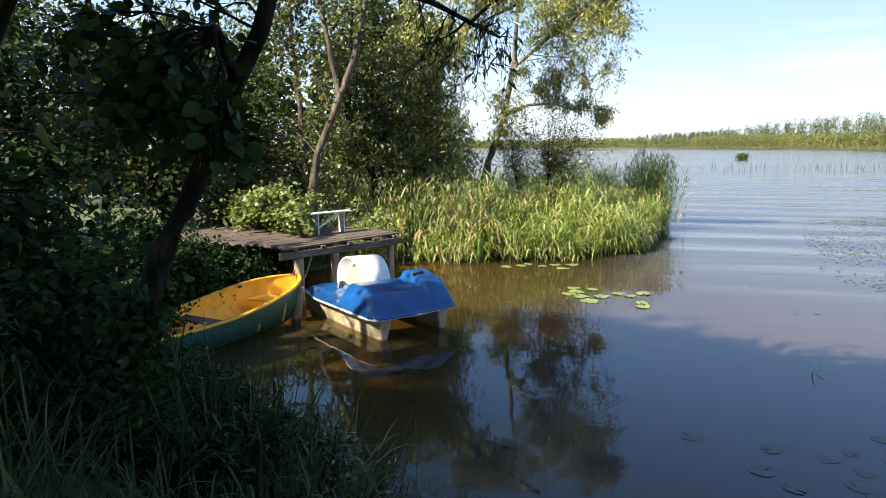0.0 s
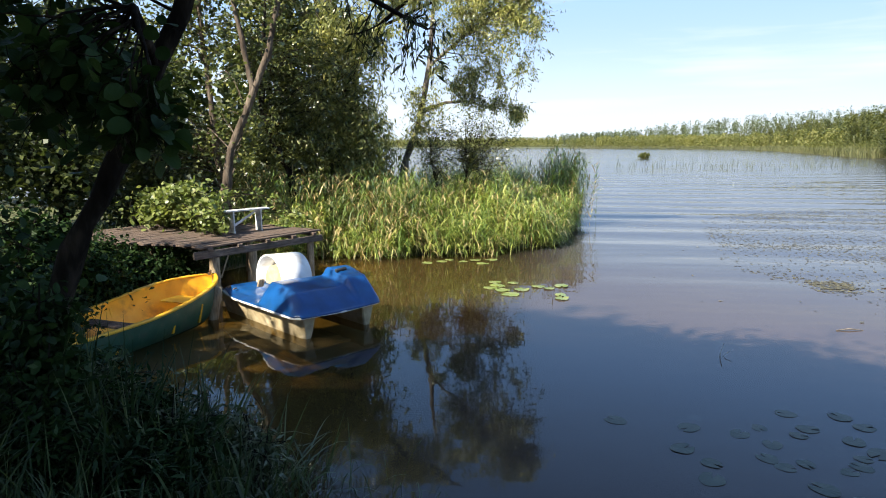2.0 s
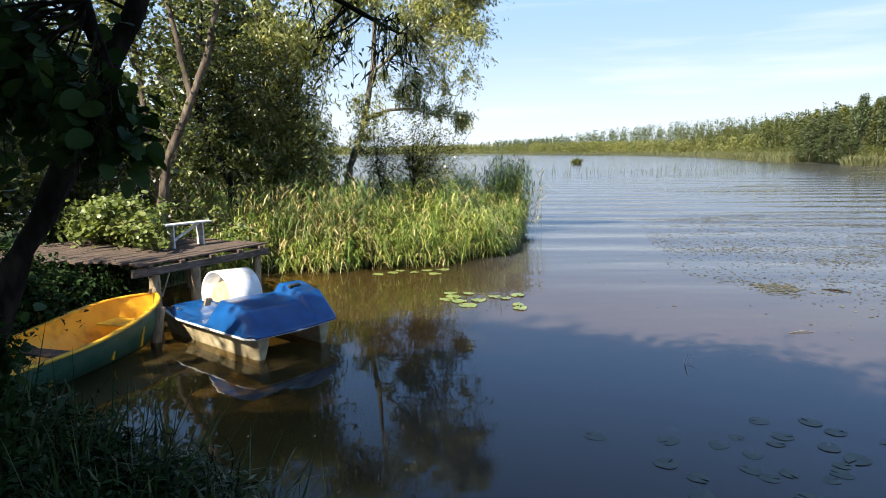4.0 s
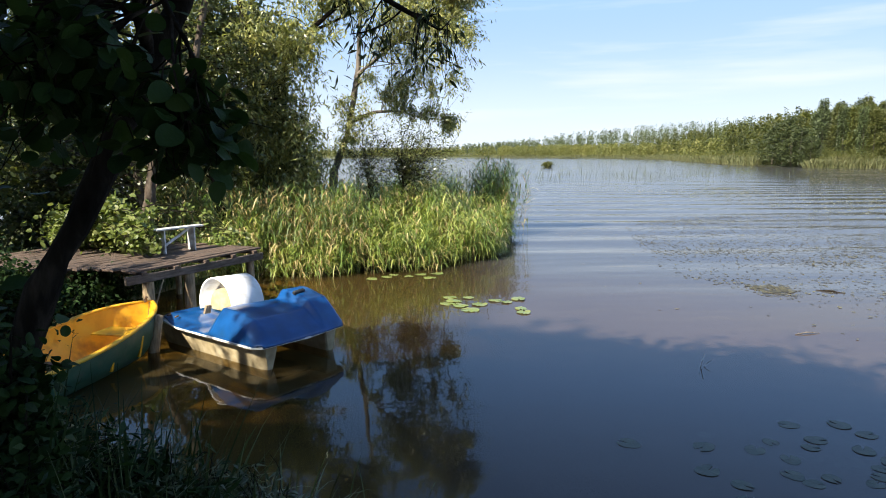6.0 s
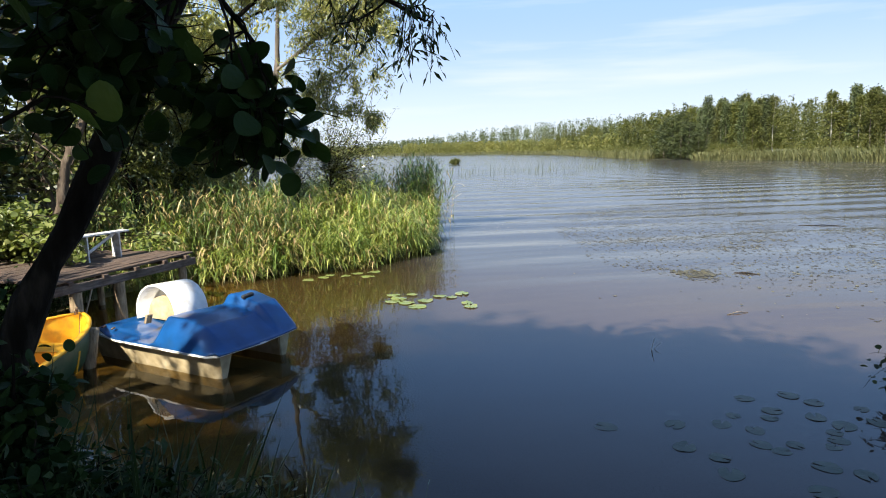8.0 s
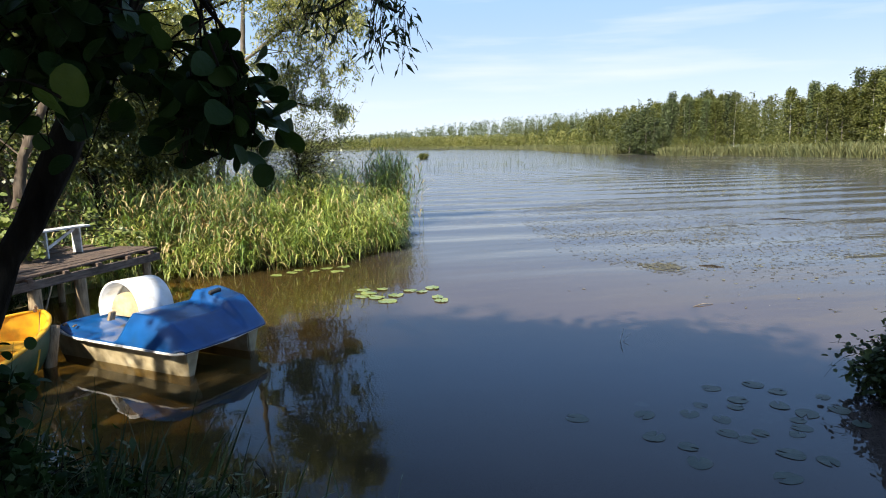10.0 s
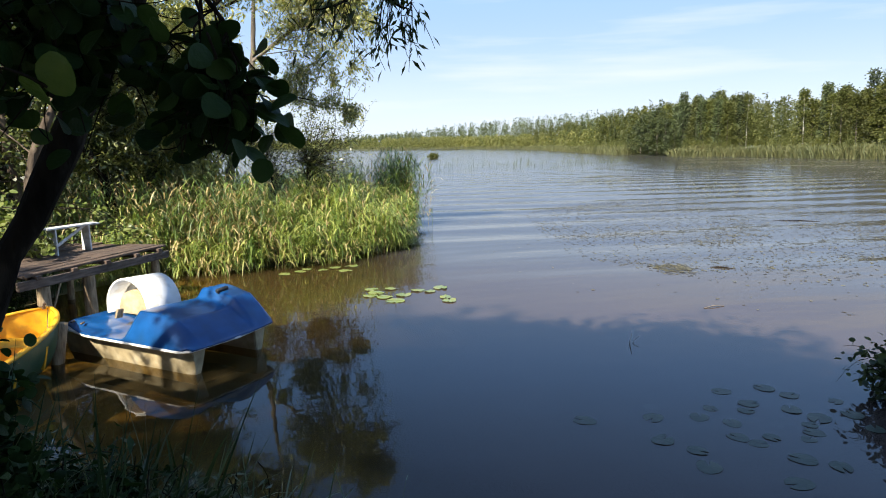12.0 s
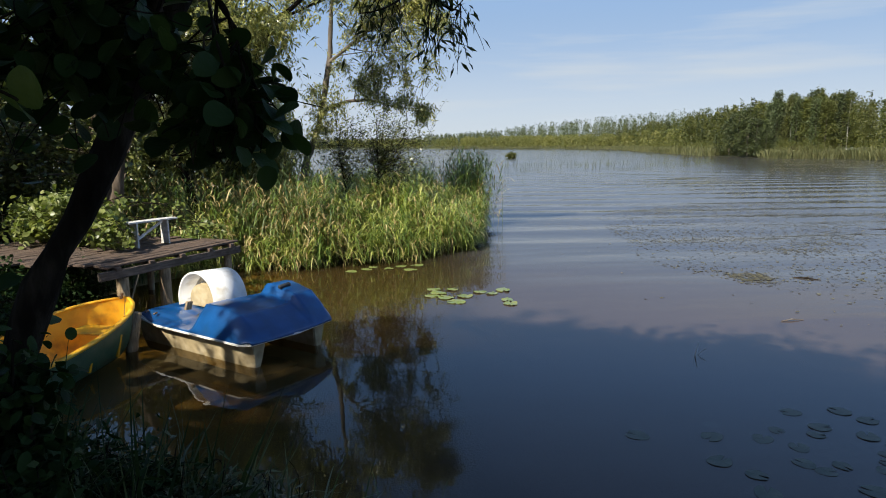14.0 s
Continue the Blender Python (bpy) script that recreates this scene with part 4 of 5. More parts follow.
make_tree("alder_tree", "young alder shoot with a broad bright leaf", 16,
          [[(-1.85, 1.95, 1.0, 0.02), (-1.7, 2.0, 2.0, 0.014), (-1.42, 2.08, 2.72, 0.008), (-1.20, 2.12, 2.85, 0.004)]],
          [((-1.10, 2.14, 2.81), (0.04, 0.04, 0.03), 1, 4, 0.02)], (0.12, 0.095, 0.5, "broad"), BARK_DARK, LEAF_SHOOT, inner=4, twigs=0)
for k, (x, y, z) in enumerate(((-1.98, 3.68, 1.52), (-2.22, 3.95, 1.45), (-1.90, 3.62, 1.22))):
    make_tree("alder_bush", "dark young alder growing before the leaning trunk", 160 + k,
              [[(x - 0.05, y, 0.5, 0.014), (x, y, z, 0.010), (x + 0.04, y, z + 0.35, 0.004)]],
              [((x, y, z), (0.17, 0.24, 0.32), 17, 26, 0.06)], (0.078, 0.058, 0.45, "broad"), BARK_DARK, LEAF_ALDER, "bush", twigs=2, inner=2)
# unseen tall trees added behind the path to shade this bank and the near water
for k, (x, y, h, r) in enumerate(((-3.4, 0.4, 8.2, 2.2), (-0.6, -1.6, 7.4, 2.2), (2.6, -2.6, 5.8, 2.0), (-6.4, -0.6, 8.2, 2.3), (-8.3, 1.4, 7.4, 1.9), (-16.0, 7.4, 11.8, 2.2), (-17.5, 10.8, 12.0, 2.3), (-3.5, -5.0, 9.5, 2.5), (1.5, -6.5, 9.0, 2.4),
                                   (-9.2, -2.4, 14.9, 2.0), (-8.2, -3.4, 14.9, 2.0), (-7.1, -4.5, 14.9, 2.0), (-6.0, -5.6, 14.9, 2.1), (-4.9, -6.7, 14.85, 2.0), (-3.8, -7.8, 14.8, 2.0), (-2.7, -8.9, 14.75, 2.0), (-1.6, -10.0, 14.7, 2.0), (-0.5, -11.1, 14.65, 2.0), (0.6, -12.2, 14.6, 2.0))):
    make_tree("alder_tree", "tall unseen alder added to shade the bank beside the lake", 50 + k,
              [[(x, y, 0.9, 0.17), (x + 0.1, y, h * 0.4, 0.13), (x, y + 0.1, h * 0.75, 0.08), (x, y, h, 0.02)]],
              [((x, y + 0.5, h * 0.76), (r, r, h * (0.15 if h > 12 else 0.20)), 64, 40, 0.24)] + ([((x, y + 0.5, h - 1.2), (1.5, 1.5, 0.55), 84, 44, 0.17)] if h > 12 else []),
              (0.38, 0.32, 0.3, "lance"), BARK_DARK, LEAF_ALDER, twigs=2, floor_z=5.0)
# out-of-view alder added for leaf shadows on the boats and pier
make_tree("alder_tree", "young unseen alder added to dapple the moored boats with shade", 17,
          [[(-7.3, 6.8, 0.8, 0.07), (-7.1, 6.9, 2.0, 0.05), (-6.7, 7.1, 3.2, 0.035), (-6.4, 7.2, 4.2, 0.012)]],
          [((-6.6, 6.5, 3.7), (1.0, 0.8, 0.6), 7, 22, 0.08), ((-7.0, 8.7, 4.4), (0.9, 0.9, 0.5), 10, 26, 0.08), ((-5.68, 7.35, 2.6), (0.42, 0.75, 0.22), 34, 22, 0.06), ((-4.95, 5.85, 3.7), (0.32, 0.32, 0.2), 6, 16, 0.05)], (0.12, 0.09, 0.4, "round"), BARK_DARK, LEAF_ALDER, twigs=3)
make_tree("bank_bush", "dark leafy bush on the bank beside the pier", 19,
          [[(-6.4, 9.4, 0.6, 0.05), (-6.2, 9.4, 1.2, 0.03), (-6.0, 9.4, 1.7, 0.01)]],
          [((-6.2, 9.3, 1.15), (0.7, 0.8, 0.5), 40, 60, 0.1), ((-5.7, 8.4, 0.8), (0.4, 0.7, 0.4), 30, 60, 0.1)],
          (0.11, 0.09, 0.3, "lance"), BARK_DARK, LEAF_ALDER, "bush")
# bushes under the pier are added near-black to fill in its shade
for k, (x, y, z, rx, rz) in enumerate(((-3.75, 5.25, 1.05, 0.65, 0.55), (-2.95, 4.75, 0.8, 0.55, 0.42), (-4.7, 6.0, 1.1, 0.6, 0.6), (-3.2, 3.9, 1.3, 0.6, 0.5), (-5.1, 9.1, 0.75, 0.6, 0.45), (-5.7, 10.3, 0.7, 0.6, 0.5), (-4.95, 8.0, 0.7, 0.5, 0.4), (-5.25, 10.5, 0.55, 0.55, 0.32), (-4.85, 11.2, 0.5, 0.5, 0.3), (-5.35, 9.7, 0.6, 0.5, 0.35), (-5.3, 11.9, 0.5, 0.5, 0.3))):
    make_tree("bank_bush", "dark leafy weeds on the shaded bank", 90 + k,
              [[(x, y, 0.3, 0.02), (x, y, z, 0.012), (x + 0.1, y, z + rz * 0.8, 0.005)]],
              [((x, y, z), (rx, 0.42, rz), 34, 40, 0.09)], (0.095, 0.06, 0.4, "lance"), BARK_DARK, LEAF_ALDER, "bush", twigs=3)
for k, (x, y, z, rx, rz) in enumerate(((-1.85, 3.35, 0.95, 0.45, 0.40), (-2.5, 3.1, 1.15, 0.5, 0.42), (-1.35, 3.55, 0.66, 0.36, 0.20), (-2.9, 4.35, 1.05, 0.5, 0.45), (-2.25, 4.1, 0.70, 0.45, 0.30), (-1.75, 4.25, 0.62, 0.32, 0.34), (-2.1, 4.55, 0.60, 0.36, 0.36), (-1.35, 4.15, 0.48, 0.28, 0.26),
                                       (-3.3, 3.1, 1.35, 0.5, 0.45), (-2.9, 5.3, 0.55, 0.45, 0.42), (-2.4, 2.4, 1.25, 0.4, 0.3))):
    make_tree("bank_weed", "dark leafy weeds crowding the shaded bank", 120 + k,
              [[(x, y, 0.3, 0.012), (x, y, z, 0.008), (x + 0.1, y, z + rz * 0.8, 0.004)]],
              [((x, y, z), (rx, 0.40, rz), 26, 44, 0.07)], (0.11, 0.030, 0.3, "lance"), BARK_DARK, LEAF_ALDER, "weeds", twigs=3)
for k, (x, y, z) in enumerate(((-1.95, 4.45, 0.72), (-1.62, 4.6, 0.58), (-1.30, 4.45, 0.55), (-1.05, 4.55, 0.42), (-2.25, 4.7, 0.70), (-1.48, 4.25, 0.66), (-0.8, 4.3, 0.40))):
    make_tree("bank_weed", "leafy grey-green weed stalk at the water's edge", 150 + k,
              [[(x, y, 0.05, 0.008), (x + 0.03, y, z, 0.006), (x + 0.08, y, z + 0.30, 0.003)]],
              [((x + 0.02, y, z), (0.20, 0.18, 0.32), 13, 18, 0.03)], (0.095, 0.024, 0.3, "lance"), BARK_DARK, SEDGE, "weeds", twigs=2)
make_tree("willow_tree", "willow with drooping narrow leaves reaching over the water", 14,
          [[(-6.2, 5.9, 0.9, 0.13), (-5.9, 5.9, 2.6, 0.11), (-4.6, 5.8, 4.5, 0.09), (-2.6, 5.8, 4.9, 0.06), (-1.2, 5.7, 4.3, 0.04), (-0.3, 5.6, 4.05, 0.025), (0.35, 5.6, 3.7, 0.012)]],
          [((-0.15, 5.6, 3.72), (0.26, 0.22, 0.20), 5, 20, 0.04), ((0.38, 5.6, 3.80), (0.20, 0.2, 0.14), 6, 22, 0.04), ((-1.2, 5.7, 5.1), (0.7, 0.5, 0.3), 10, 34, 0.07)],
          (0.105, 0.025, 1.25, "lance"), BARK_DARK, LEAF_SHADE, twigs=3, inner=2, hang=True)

# trees of the spit behind the pier
make_tree("alder_tree", "slender forked alder behind the pier", 21,
          [[(-5.35, 14.5, 0.4, 0.13), (-5.2, 14.5, 1.4, 0.11), (-5.0, 14.5, 2.6, 0.092), (-4.41, 14.5, 3.86, 0.082), (-4.05, 14.5, 4.7, 0.075), (-3.7, 14.6, 6.2, 0.06), (-3.5, 14.7, 8.5, 0.03)],
           [(-4.41, 14.5, 3.86, 0.075), (-4.58, 14.5, 4.84, 0.06), (-4.8, 14.5, 6.0, 0.05), (-5.0, 14.4, 8.0, 0.02)]],
          [((-4.3, 15.0, 6.6), (1.7, 1.4, 1.5), 22, 80, 0.12), ((-4.9, 15.3, 4.3), (0.95, 0.8, 1.1), 11, 80, 0.11), ((-5.9, 16.3, 3.1), (0.9, 0.8, 0.6), 12, 80, 0.11)],
          (0.125, 0.092, 0.4, "lance"), BARK_BROWN, LEAF_DARK)
make_tree("alder_tree", "thin grey-stemmed alder behind the pier", 22,
          [[(-5.5, 15.5, 0.4, 0.10), (-5.6, 15.5, 1.5, 0.09), (-5.75, 15.5, 2.5, 0.085), (-5.82, 15.5, 3.7, 0.075), (-5.95, 15.5, 5.0, 0.06), (-6.0, 15.5, 7.5, 0.02)]],
          [((-6.5, 16.0, 6.2), (1.6, 1.4, 1.2), 24, 90, 0.12), ((-7.7, 15.2, 2.6), (1.0, 1.2, 0.8), 20, 90, 0.11)],
          (0.125, 0.092, 0.4, "lance"), BARK_BROWN, LEAF_DARK)
for k, (x, y, h) in enumerate(((-5.0, 18.9, 7.8), (-3.9, 20.0, 7.2))):
    make_tree("alder_tree", "dense dark alder at the back of the spit", 140 + k,
              [[(x, y, 0.35, 0.10), (x + 0.15, y, h * 0.4, 0.08), (x - 0.1, y, h * 0.75, 0.05), (x, y, h, 0.02)]],
              [((x, y, h * 0.80), (1.5, 1.3, h * 0.19), 30, 110, 0.13), ((x + 0.4, y, h * 0.52), (0.8, 0.9, 0.8), 10, 90, 0.12)],
              (0.17, 0.12, 0.4, "lance"), BARK_BROWN, LEAF_DARK)
make_tree("willow_tree", "dark leaning willow in the thicket", 23,
          [[(-4.0, 16.6, 0.4, 0.13), (-4.29, 16.5, 2.1, 0.11), (-4.69, 16.5, 2.9, 0.10), (-4.93, 16.5, 3.6, 0.08), (-4.8, 16.5, 5.5, 0.05), (-4.6, 16.5, 7.5, 0.02)]],
          [((-4.2, 17.4, 3.0), (1.3, 1.2, 1.0), 30, 150, 0.09), ((-3.6, 16.9, 4.4), (1.1, 1.1, 1.1), 24, 140, 0.09)],
          (0.16, 0.05, 0.6, "lance"), BARK_DARK, LEAF_DARK)
make_tree("willow_tree", "broad bushy willow with leaning stems on the spit", 24,
          [[(-2.7, 18.1, 0.35, 0.08), (-2.81, 18.0, 2.1, 0.15), (-2.96, 18.0, 3.2, 0.13), (-3.1, 18.0, 4.4, 0.11), (-2.32, 18.0, 5.7, 0.08), (-1.26, 18.0, 6.6, 0.05), (0.2, 18.0, 7.4, 0.03)],
           [(-3.1, 18.0, 4.4, 0.10), (-3.71, 18.0, 5.8, 0.07), (-4.1, 18.0, 8.0, 0.03)],
           [(-2.75, 18.0, 1.2, 0.09), (-3.0, 19.0, 5.1, 0.06), (-2.3, 19.0, 6.0, 0.05), (-0.7, 19.0, 6.7, 0.03)]],
          [((-2.9, 17.3, 3.6), (1.1, 0.9, 1.1), 30, 130, 0.09), ((-2.9, 17.6, 5.6), (1.3, 1.1, 1.0), 28, 125, 0.09), ((-2.3, 17.9, 2.5), (0.9, 0.9, 0.9), 24, 120, 0.08),
           ((-1.3, 18.3, 7.2), (1.8, 1.2, 0.7), 24, 120, 0.09)],
          (0.20, 0.046, 1.0, "lance"), BARK_DARK, LEAF_WILLOW, twigs=4)
make_tree("willow_tree", "airy willow with an arching branch over the reeds", 25,
          [[(-2.1, 21.5, 0.35, 0.08), (-1.93, 21.5, 2.15, 0.14), (-1.48, 21.5, 3.23, 0.07), (-1.22, 21.5, 4.46, 0.10), (-1.05, 21.5, 5.5, 0.08), (-0.95, 21.4, 7.0, 0.05), (-0.6, 21.2, 8.6, 0.02)],
           [(-1.3, 21.4, 3.75, 0.06), (-0.57, 21.3, 4.06, 0.05), (0.21, 21.3, 4.08, 0.04), (0.82, 21.3, 3.89, 0.025), (1.7, 21.2, 3.8, 0.012)],
           [(-1.1, 21.5, 5.2, 0.06), (0.3, 20.6, 6.2, 0.045), (1.4, 20.0, 6.8, 0.03), (2.2, 19.5, 7.2, 0.015)]],
          [((1.8, 19.8, 6.2), (0.75, 0.7, 0.8), 24, 120, 0.09), ((1.9, 19.8, 7.5), (0.75, 0.7, 0.7), 26, 130, 0.10), ((0.95, 20.2, 5.2), (0.5, 0.5, 0.55), 11, 100, 0.08), ((0.1, 20.3, 6.0), (0.8, 0.6, 0.9), 13, 100, 0.09),
           ((-0.1, 20.5, 4.9), (0.6, 0.6, 0.5), 12, 120, 0.09), ((1.85, 21.0, 3.75), (0.35, 0.4, 0.25), 8, 90, 0.07), ((0.75, 20.9, 4.1), (0.4, 0.4, 0.22), 6, 80, 0.07),
           ((-1.2, 21.0, 3.6), (0.8, 0.6, 0.9), 14, 110, 0.09), ((0.6, 20.4, 7.4), (1.6, 1.0, 0.8), 26, 150, 0.09)],
          (0.15, 0.042, 0.9, "lance"), BARK_GREY, LEAF_WILLOW, twigs=3, inner=2)
make_tree("sallow_bush", "low dark sallow bush among the reeds", 26,
          [[(0.0, 18.9, 0.2, 0.05), (0.1, 18.8, 1.2, 0.04), (0.3, 18.6, 2.2, 0.02)], [(0.0, 18.9, 0.2, 0.05), (-0.6, 18.8, 1.3, 0.035), (-0.8, 18.7, 2.4, 0.015)]],
          [((0.8, 18.5, 2.9), (0.95, 0.5, 1.4), 56, 52, 0.07), ((-0.5, 18.6, 2.6), (0.8, 0.5, 1.1), 32, 50, 0.07)],
          (0.10, 0.035, 0.1, "lance"), BARK_DARK, LEAF_DARK, "bush")
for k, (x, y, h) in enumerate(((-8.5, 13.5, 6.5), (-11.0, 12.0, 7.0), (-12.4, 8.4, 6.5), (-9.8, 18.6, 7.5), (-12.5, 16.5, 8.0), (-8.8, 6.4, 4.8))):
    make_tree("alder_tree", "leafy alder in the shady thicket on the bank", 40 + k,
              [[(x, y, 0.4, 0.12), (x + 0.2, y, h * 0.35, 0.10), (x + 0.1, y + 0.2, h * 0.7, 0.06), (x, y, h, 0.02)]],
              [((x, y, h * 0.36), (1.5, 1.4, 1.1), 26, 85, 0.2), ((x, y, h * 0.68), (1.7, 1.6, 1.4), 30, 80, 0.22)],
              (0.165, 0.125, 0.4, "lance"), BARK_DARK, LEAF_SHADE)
for k, (x, y, h) in enumerate(((-6.8, 20.5, 2.9), (-4.6, 21.5, 4.2), (-3.4, 20.2, 3.4), (-10.6, 21.8, 5.5), (-5.6, 18.6, 3.4), (-8.2, 16.3, 3.6))):
    make_tree("thicket_bush", "dense dark bush under the trees of the spit", 80 + k,
              [[(x, y, 0.3, 0.06), (x + 0.1, y, h * 0.5, 0.04), (x - 0.2, y, h, 0.01)], [(x, y, 0.3, 0.05), (x - 0.5, y + 0.2, h * 0.6, 0.02)]],
              [((x, y, h * 0.32), (1.4, 1.0, h * 0.28), 40, 90, 0.1), ((x, y, h * 0.68), (1.3, 1.0, h * 0.28), 40, 90, 0.1)],
              (0.16, 0.08, 0.4, "lance"), BARK_DARK, LEAF_DARK, "bush", twigs=2)
make_tree("leafy_bush", "bright green broad-leaved bush hanging over the pier", 31,
          [[(-6.3, 13.6, 0.3, 0.04), (-6.0, 13.4, 1.0, 0.03), (-5.6, 13.2, 1.6, 0.015)], [(-6.3, 13.6, 0.3, 0.04), (-6.8, 13.4, 1.2, 0.02)]],
          [((-6.0, 12.8, 1.4), (0.6, 0.45, 0.36), 18, 56, 0.08), ((-5.2, 12.6, 1.5), (0.8, 0.5, 0.36), 26, 56, 0.08), ((-4.65, 12.35, 1.30), (0.40, 0.3, 0.20), 12, 44, 0.06), ((-4.15, 11.95, 1.26), (0.22, 0.15, 0.16), 8, 30, 0.04), ((-4.36, 11.75, 1.36), (0.18, 0.12, 0.16), 10, 30, 0.04), ((-4.05, 11.6, 1.24), (0.14, 0.10, 0.13), 7, 26, 0.04), ((-3.2, 13.35, 1.2), (0.5, 0.2, 0.16), 8, 30, 0.05)],
          (0.118, 0.09, 0.2, "round"), BARK_DARK, LEAF_BUSH, "bush")
make_tree("bank_bush", "small leafy bush on the water's edge", 32,
          [[(5.95, 5.4, 0.2, 0.03), (5.75, 5.55, 0.6, 0.02), (5.62, 5.62, 1.16, 0.008)]],
          [((5.70, 5.5, 0.28), (0.54, 0.5, 0.28), 110, 56, 0.06), ((5.72, 5.6, 0.80), (0.18, 0.16, 0.34), 14, 40, 0.04)],
          (0.075, 0.056, 0.2, "round"), BARK_DARK, LEAF_SHADE, "bush")


# ---- reeds and grass ----
def inland(x, y):
    return shore_distance(HOME, np.asarray(x), np.asarray(y))


def reed_bed(name, label, seed, xy, height, mats, leaf_count=6, leaf_len=0.42, leaf_w=0.016, droop=0.45, lean=0.10, wind=(0.05, 0.0)):
    """Stems with arching leaves; mats: (material, share)."""
    rng = np.random.default_rng(seed)
    ob = new(name)
    tagged(ob, label, "reeds", kind="stuff")
    n = len(xy)
    pick = rng.random(n)
    lo = 0.0
    for mat, share in mats:
        sel = (pick >= lo) & (pick < lo + share)
        lo += share
        if not sel.any():
            continue
        b, h = xy[sel], height[sel]
        m = len(b)
        root = np.stack([b[:, 0], b[:, 1], np.maximum(land_height(b[:, 0], b[:, 1]), -0.35)], -1)
        D = np.stack([rng.normal(size=m) * lean + wind[0], rng.normal(size=m) * lean + wind[1], np.ones(m)], -1)
        D = unit(D)
        pieces = [blades(root, D, h, 0.008, 0.06, 3, rng=rng)]
        for k in range(leaf_count):
            s = 0.22 + 0.72 * (k + rng.random(m)) / leaf_count
            P = root + D * (h * s)[:, None]
            a = rng.uniform(0, 2 * np.pi, m)
            up = rng.uniform(0.7, 1.9, m)
            way = np.stack([np.cos(a) + wind[0] * 4, np.sin(a) + wind[1] * 4, up], -1)
            pieces.append(blades(P, way, leaf_len * rng.uniform(0.6, 1.25, m), leaf_w * rng.uniform(0.7, 1.3, m), droop * rng.uniform(0.5, 1.6, m), 3, rng=rng))
        V, Q = joined(pieces)
        quads_object("reed_leaves", V, Q, mat, ob)
    return ob


rng = np.random.default_rng(77)
X, Y = rng.uniform(-4.6, 5, 26000), rng.uniform(14.4, 27, 26000)
D = inland(X, Y)
keep = (D > -0.45) & (D < 6.0) & (rng.random(26000) < np.where(D < 2.4, 0.60, 0.22)) & (X > -4.4 + 0.3 * (Y - 15))
X, Y, D = X[keep], Y[keep], D[keep]
tall = 0.78 + 0.30 * np.clip(D, 0, 2.0) + 0.24 * rng.normal(size=len(X)) + 0.16 * np.sin(X * 2.1 + Y) + 0.12 * np.sin(X * 5.3 - Y * 2)
reed_bed("reed_bed", "sunlit green reeds along the water's edge", 1, np.stack([X, Y], -1), np.clip(tall, 0.5, 2.4),
         [(REED, 0.46), (REED_GREEN, 0.42), (REED_DRY, 0.12)], 7, 0.52, 0.031, 0.75)
X, Y = rng.normal(3.3, 0.36, 400), rng.normal(22.9, 0.7, 400)
reed_bed("tall_reeds", "tall dark reed clump at the tip of the spit", 2, np.stack([X, Y], -1), rng.uniform(1.3, 2.75, 400),
         [(REED_DARK, 0.30), (REED_GREEN, 0.48), (REED_DRY, 0.22)], 10, 0.55, 0.030, 0.6, wind=(0.10, 0))
X, Y = rng.uniform(-5.4, -1.0, 760), rng.uniform(15.4, 17.2, 760)
reed_bed("dry_reeds", "tall reeds with dry brown leaves by the thicket", 3, np.stack([X, Y], -1), rng.uniform(1.1, 2.1, 760),
         [(REED_DRY, 0.26), (REED_DARK, 0.34), (REED_GREEN, 0.40)], 7, 0.58, 0.028, 0.8)
X, Y = rng.uniform(0.8, 3.2, 150), rng.uniform(21.5, 25, 150)
reed_bed("thin_reeds", "thin wind-bent reeds against the open lake", 5, np.stack([X, Y], -1), rng.uniform(1.5, 2.3, 150),
         [(REED_DARK, 1.0)], 5, 0.4, 0.016, wind=(0.12, 0))


def grass_patch(name, label, seed, xy, height, mat, lean, width, droop):
    rng = np.random.default_rng(seed)
    n = len(xy)
    root = np.stack([xy[:, 0], xy[:, 1], land_height(xy[:, 0], xy[:, 1]) - 0.02], -1)
    D = np.stack([rng.normal(size=n) * lean, rng.normal(size=n) * lean, np.ones(n)], -1)
    V, F = blades(root, D, height, width * rng.uniform(0.6, 1.4, n), droop * rng.uniform(0.2, 1.6, n), 5, rng=rng)
    return tagged(quads_object(name, V, F, mat), label, "grass", kind="stuff")


X, Y = rng.uniform(-6, 8, 60000), rng.uniform(1.6, 8, 60000)
D = inland(X, Y)
clear = np.min([np.hypot(X - px, Y - py) for px, py in ((0.9, 0.0), (0.5, 0.2), (0.0, 0.5), (-0.7, 0.55))], axis=0)
keep = (D > -0.25) & (D < 2.4) & (clear > 1.5) & (rng.random(60000) < np.where(X < -0.2, 0.42, 0.3))
X, Y, D = X[keep], Y[keep], D[keep]
H = np.where(X < -1.3, 0.70, np.where(X < -0.3, 0.52, 0.25)) * rng.uniform(0.5, 1.35, len(X))
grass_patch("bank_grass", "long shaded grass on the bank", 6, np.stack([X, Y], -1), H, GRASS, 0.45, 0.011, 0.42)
X, Y = rng.uniform(-3.4, -0.6, 520), rng.uniform(3.2, 5.6, 520)
D = inland(X, Y)
keep = (D > -0.5) & (D < 0.8)
X, Y = X[keep], Y[keep]
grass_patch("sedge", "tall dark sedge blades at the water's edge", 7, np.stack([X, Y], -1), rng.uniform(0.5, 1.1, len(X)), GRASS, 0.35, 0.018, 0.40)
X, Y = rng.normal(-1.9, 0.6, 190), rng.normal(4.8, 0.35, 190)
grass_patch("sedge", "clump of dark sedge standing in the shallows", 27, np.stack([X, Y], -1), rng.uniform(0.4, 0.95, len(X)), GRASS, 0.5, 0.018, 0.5)
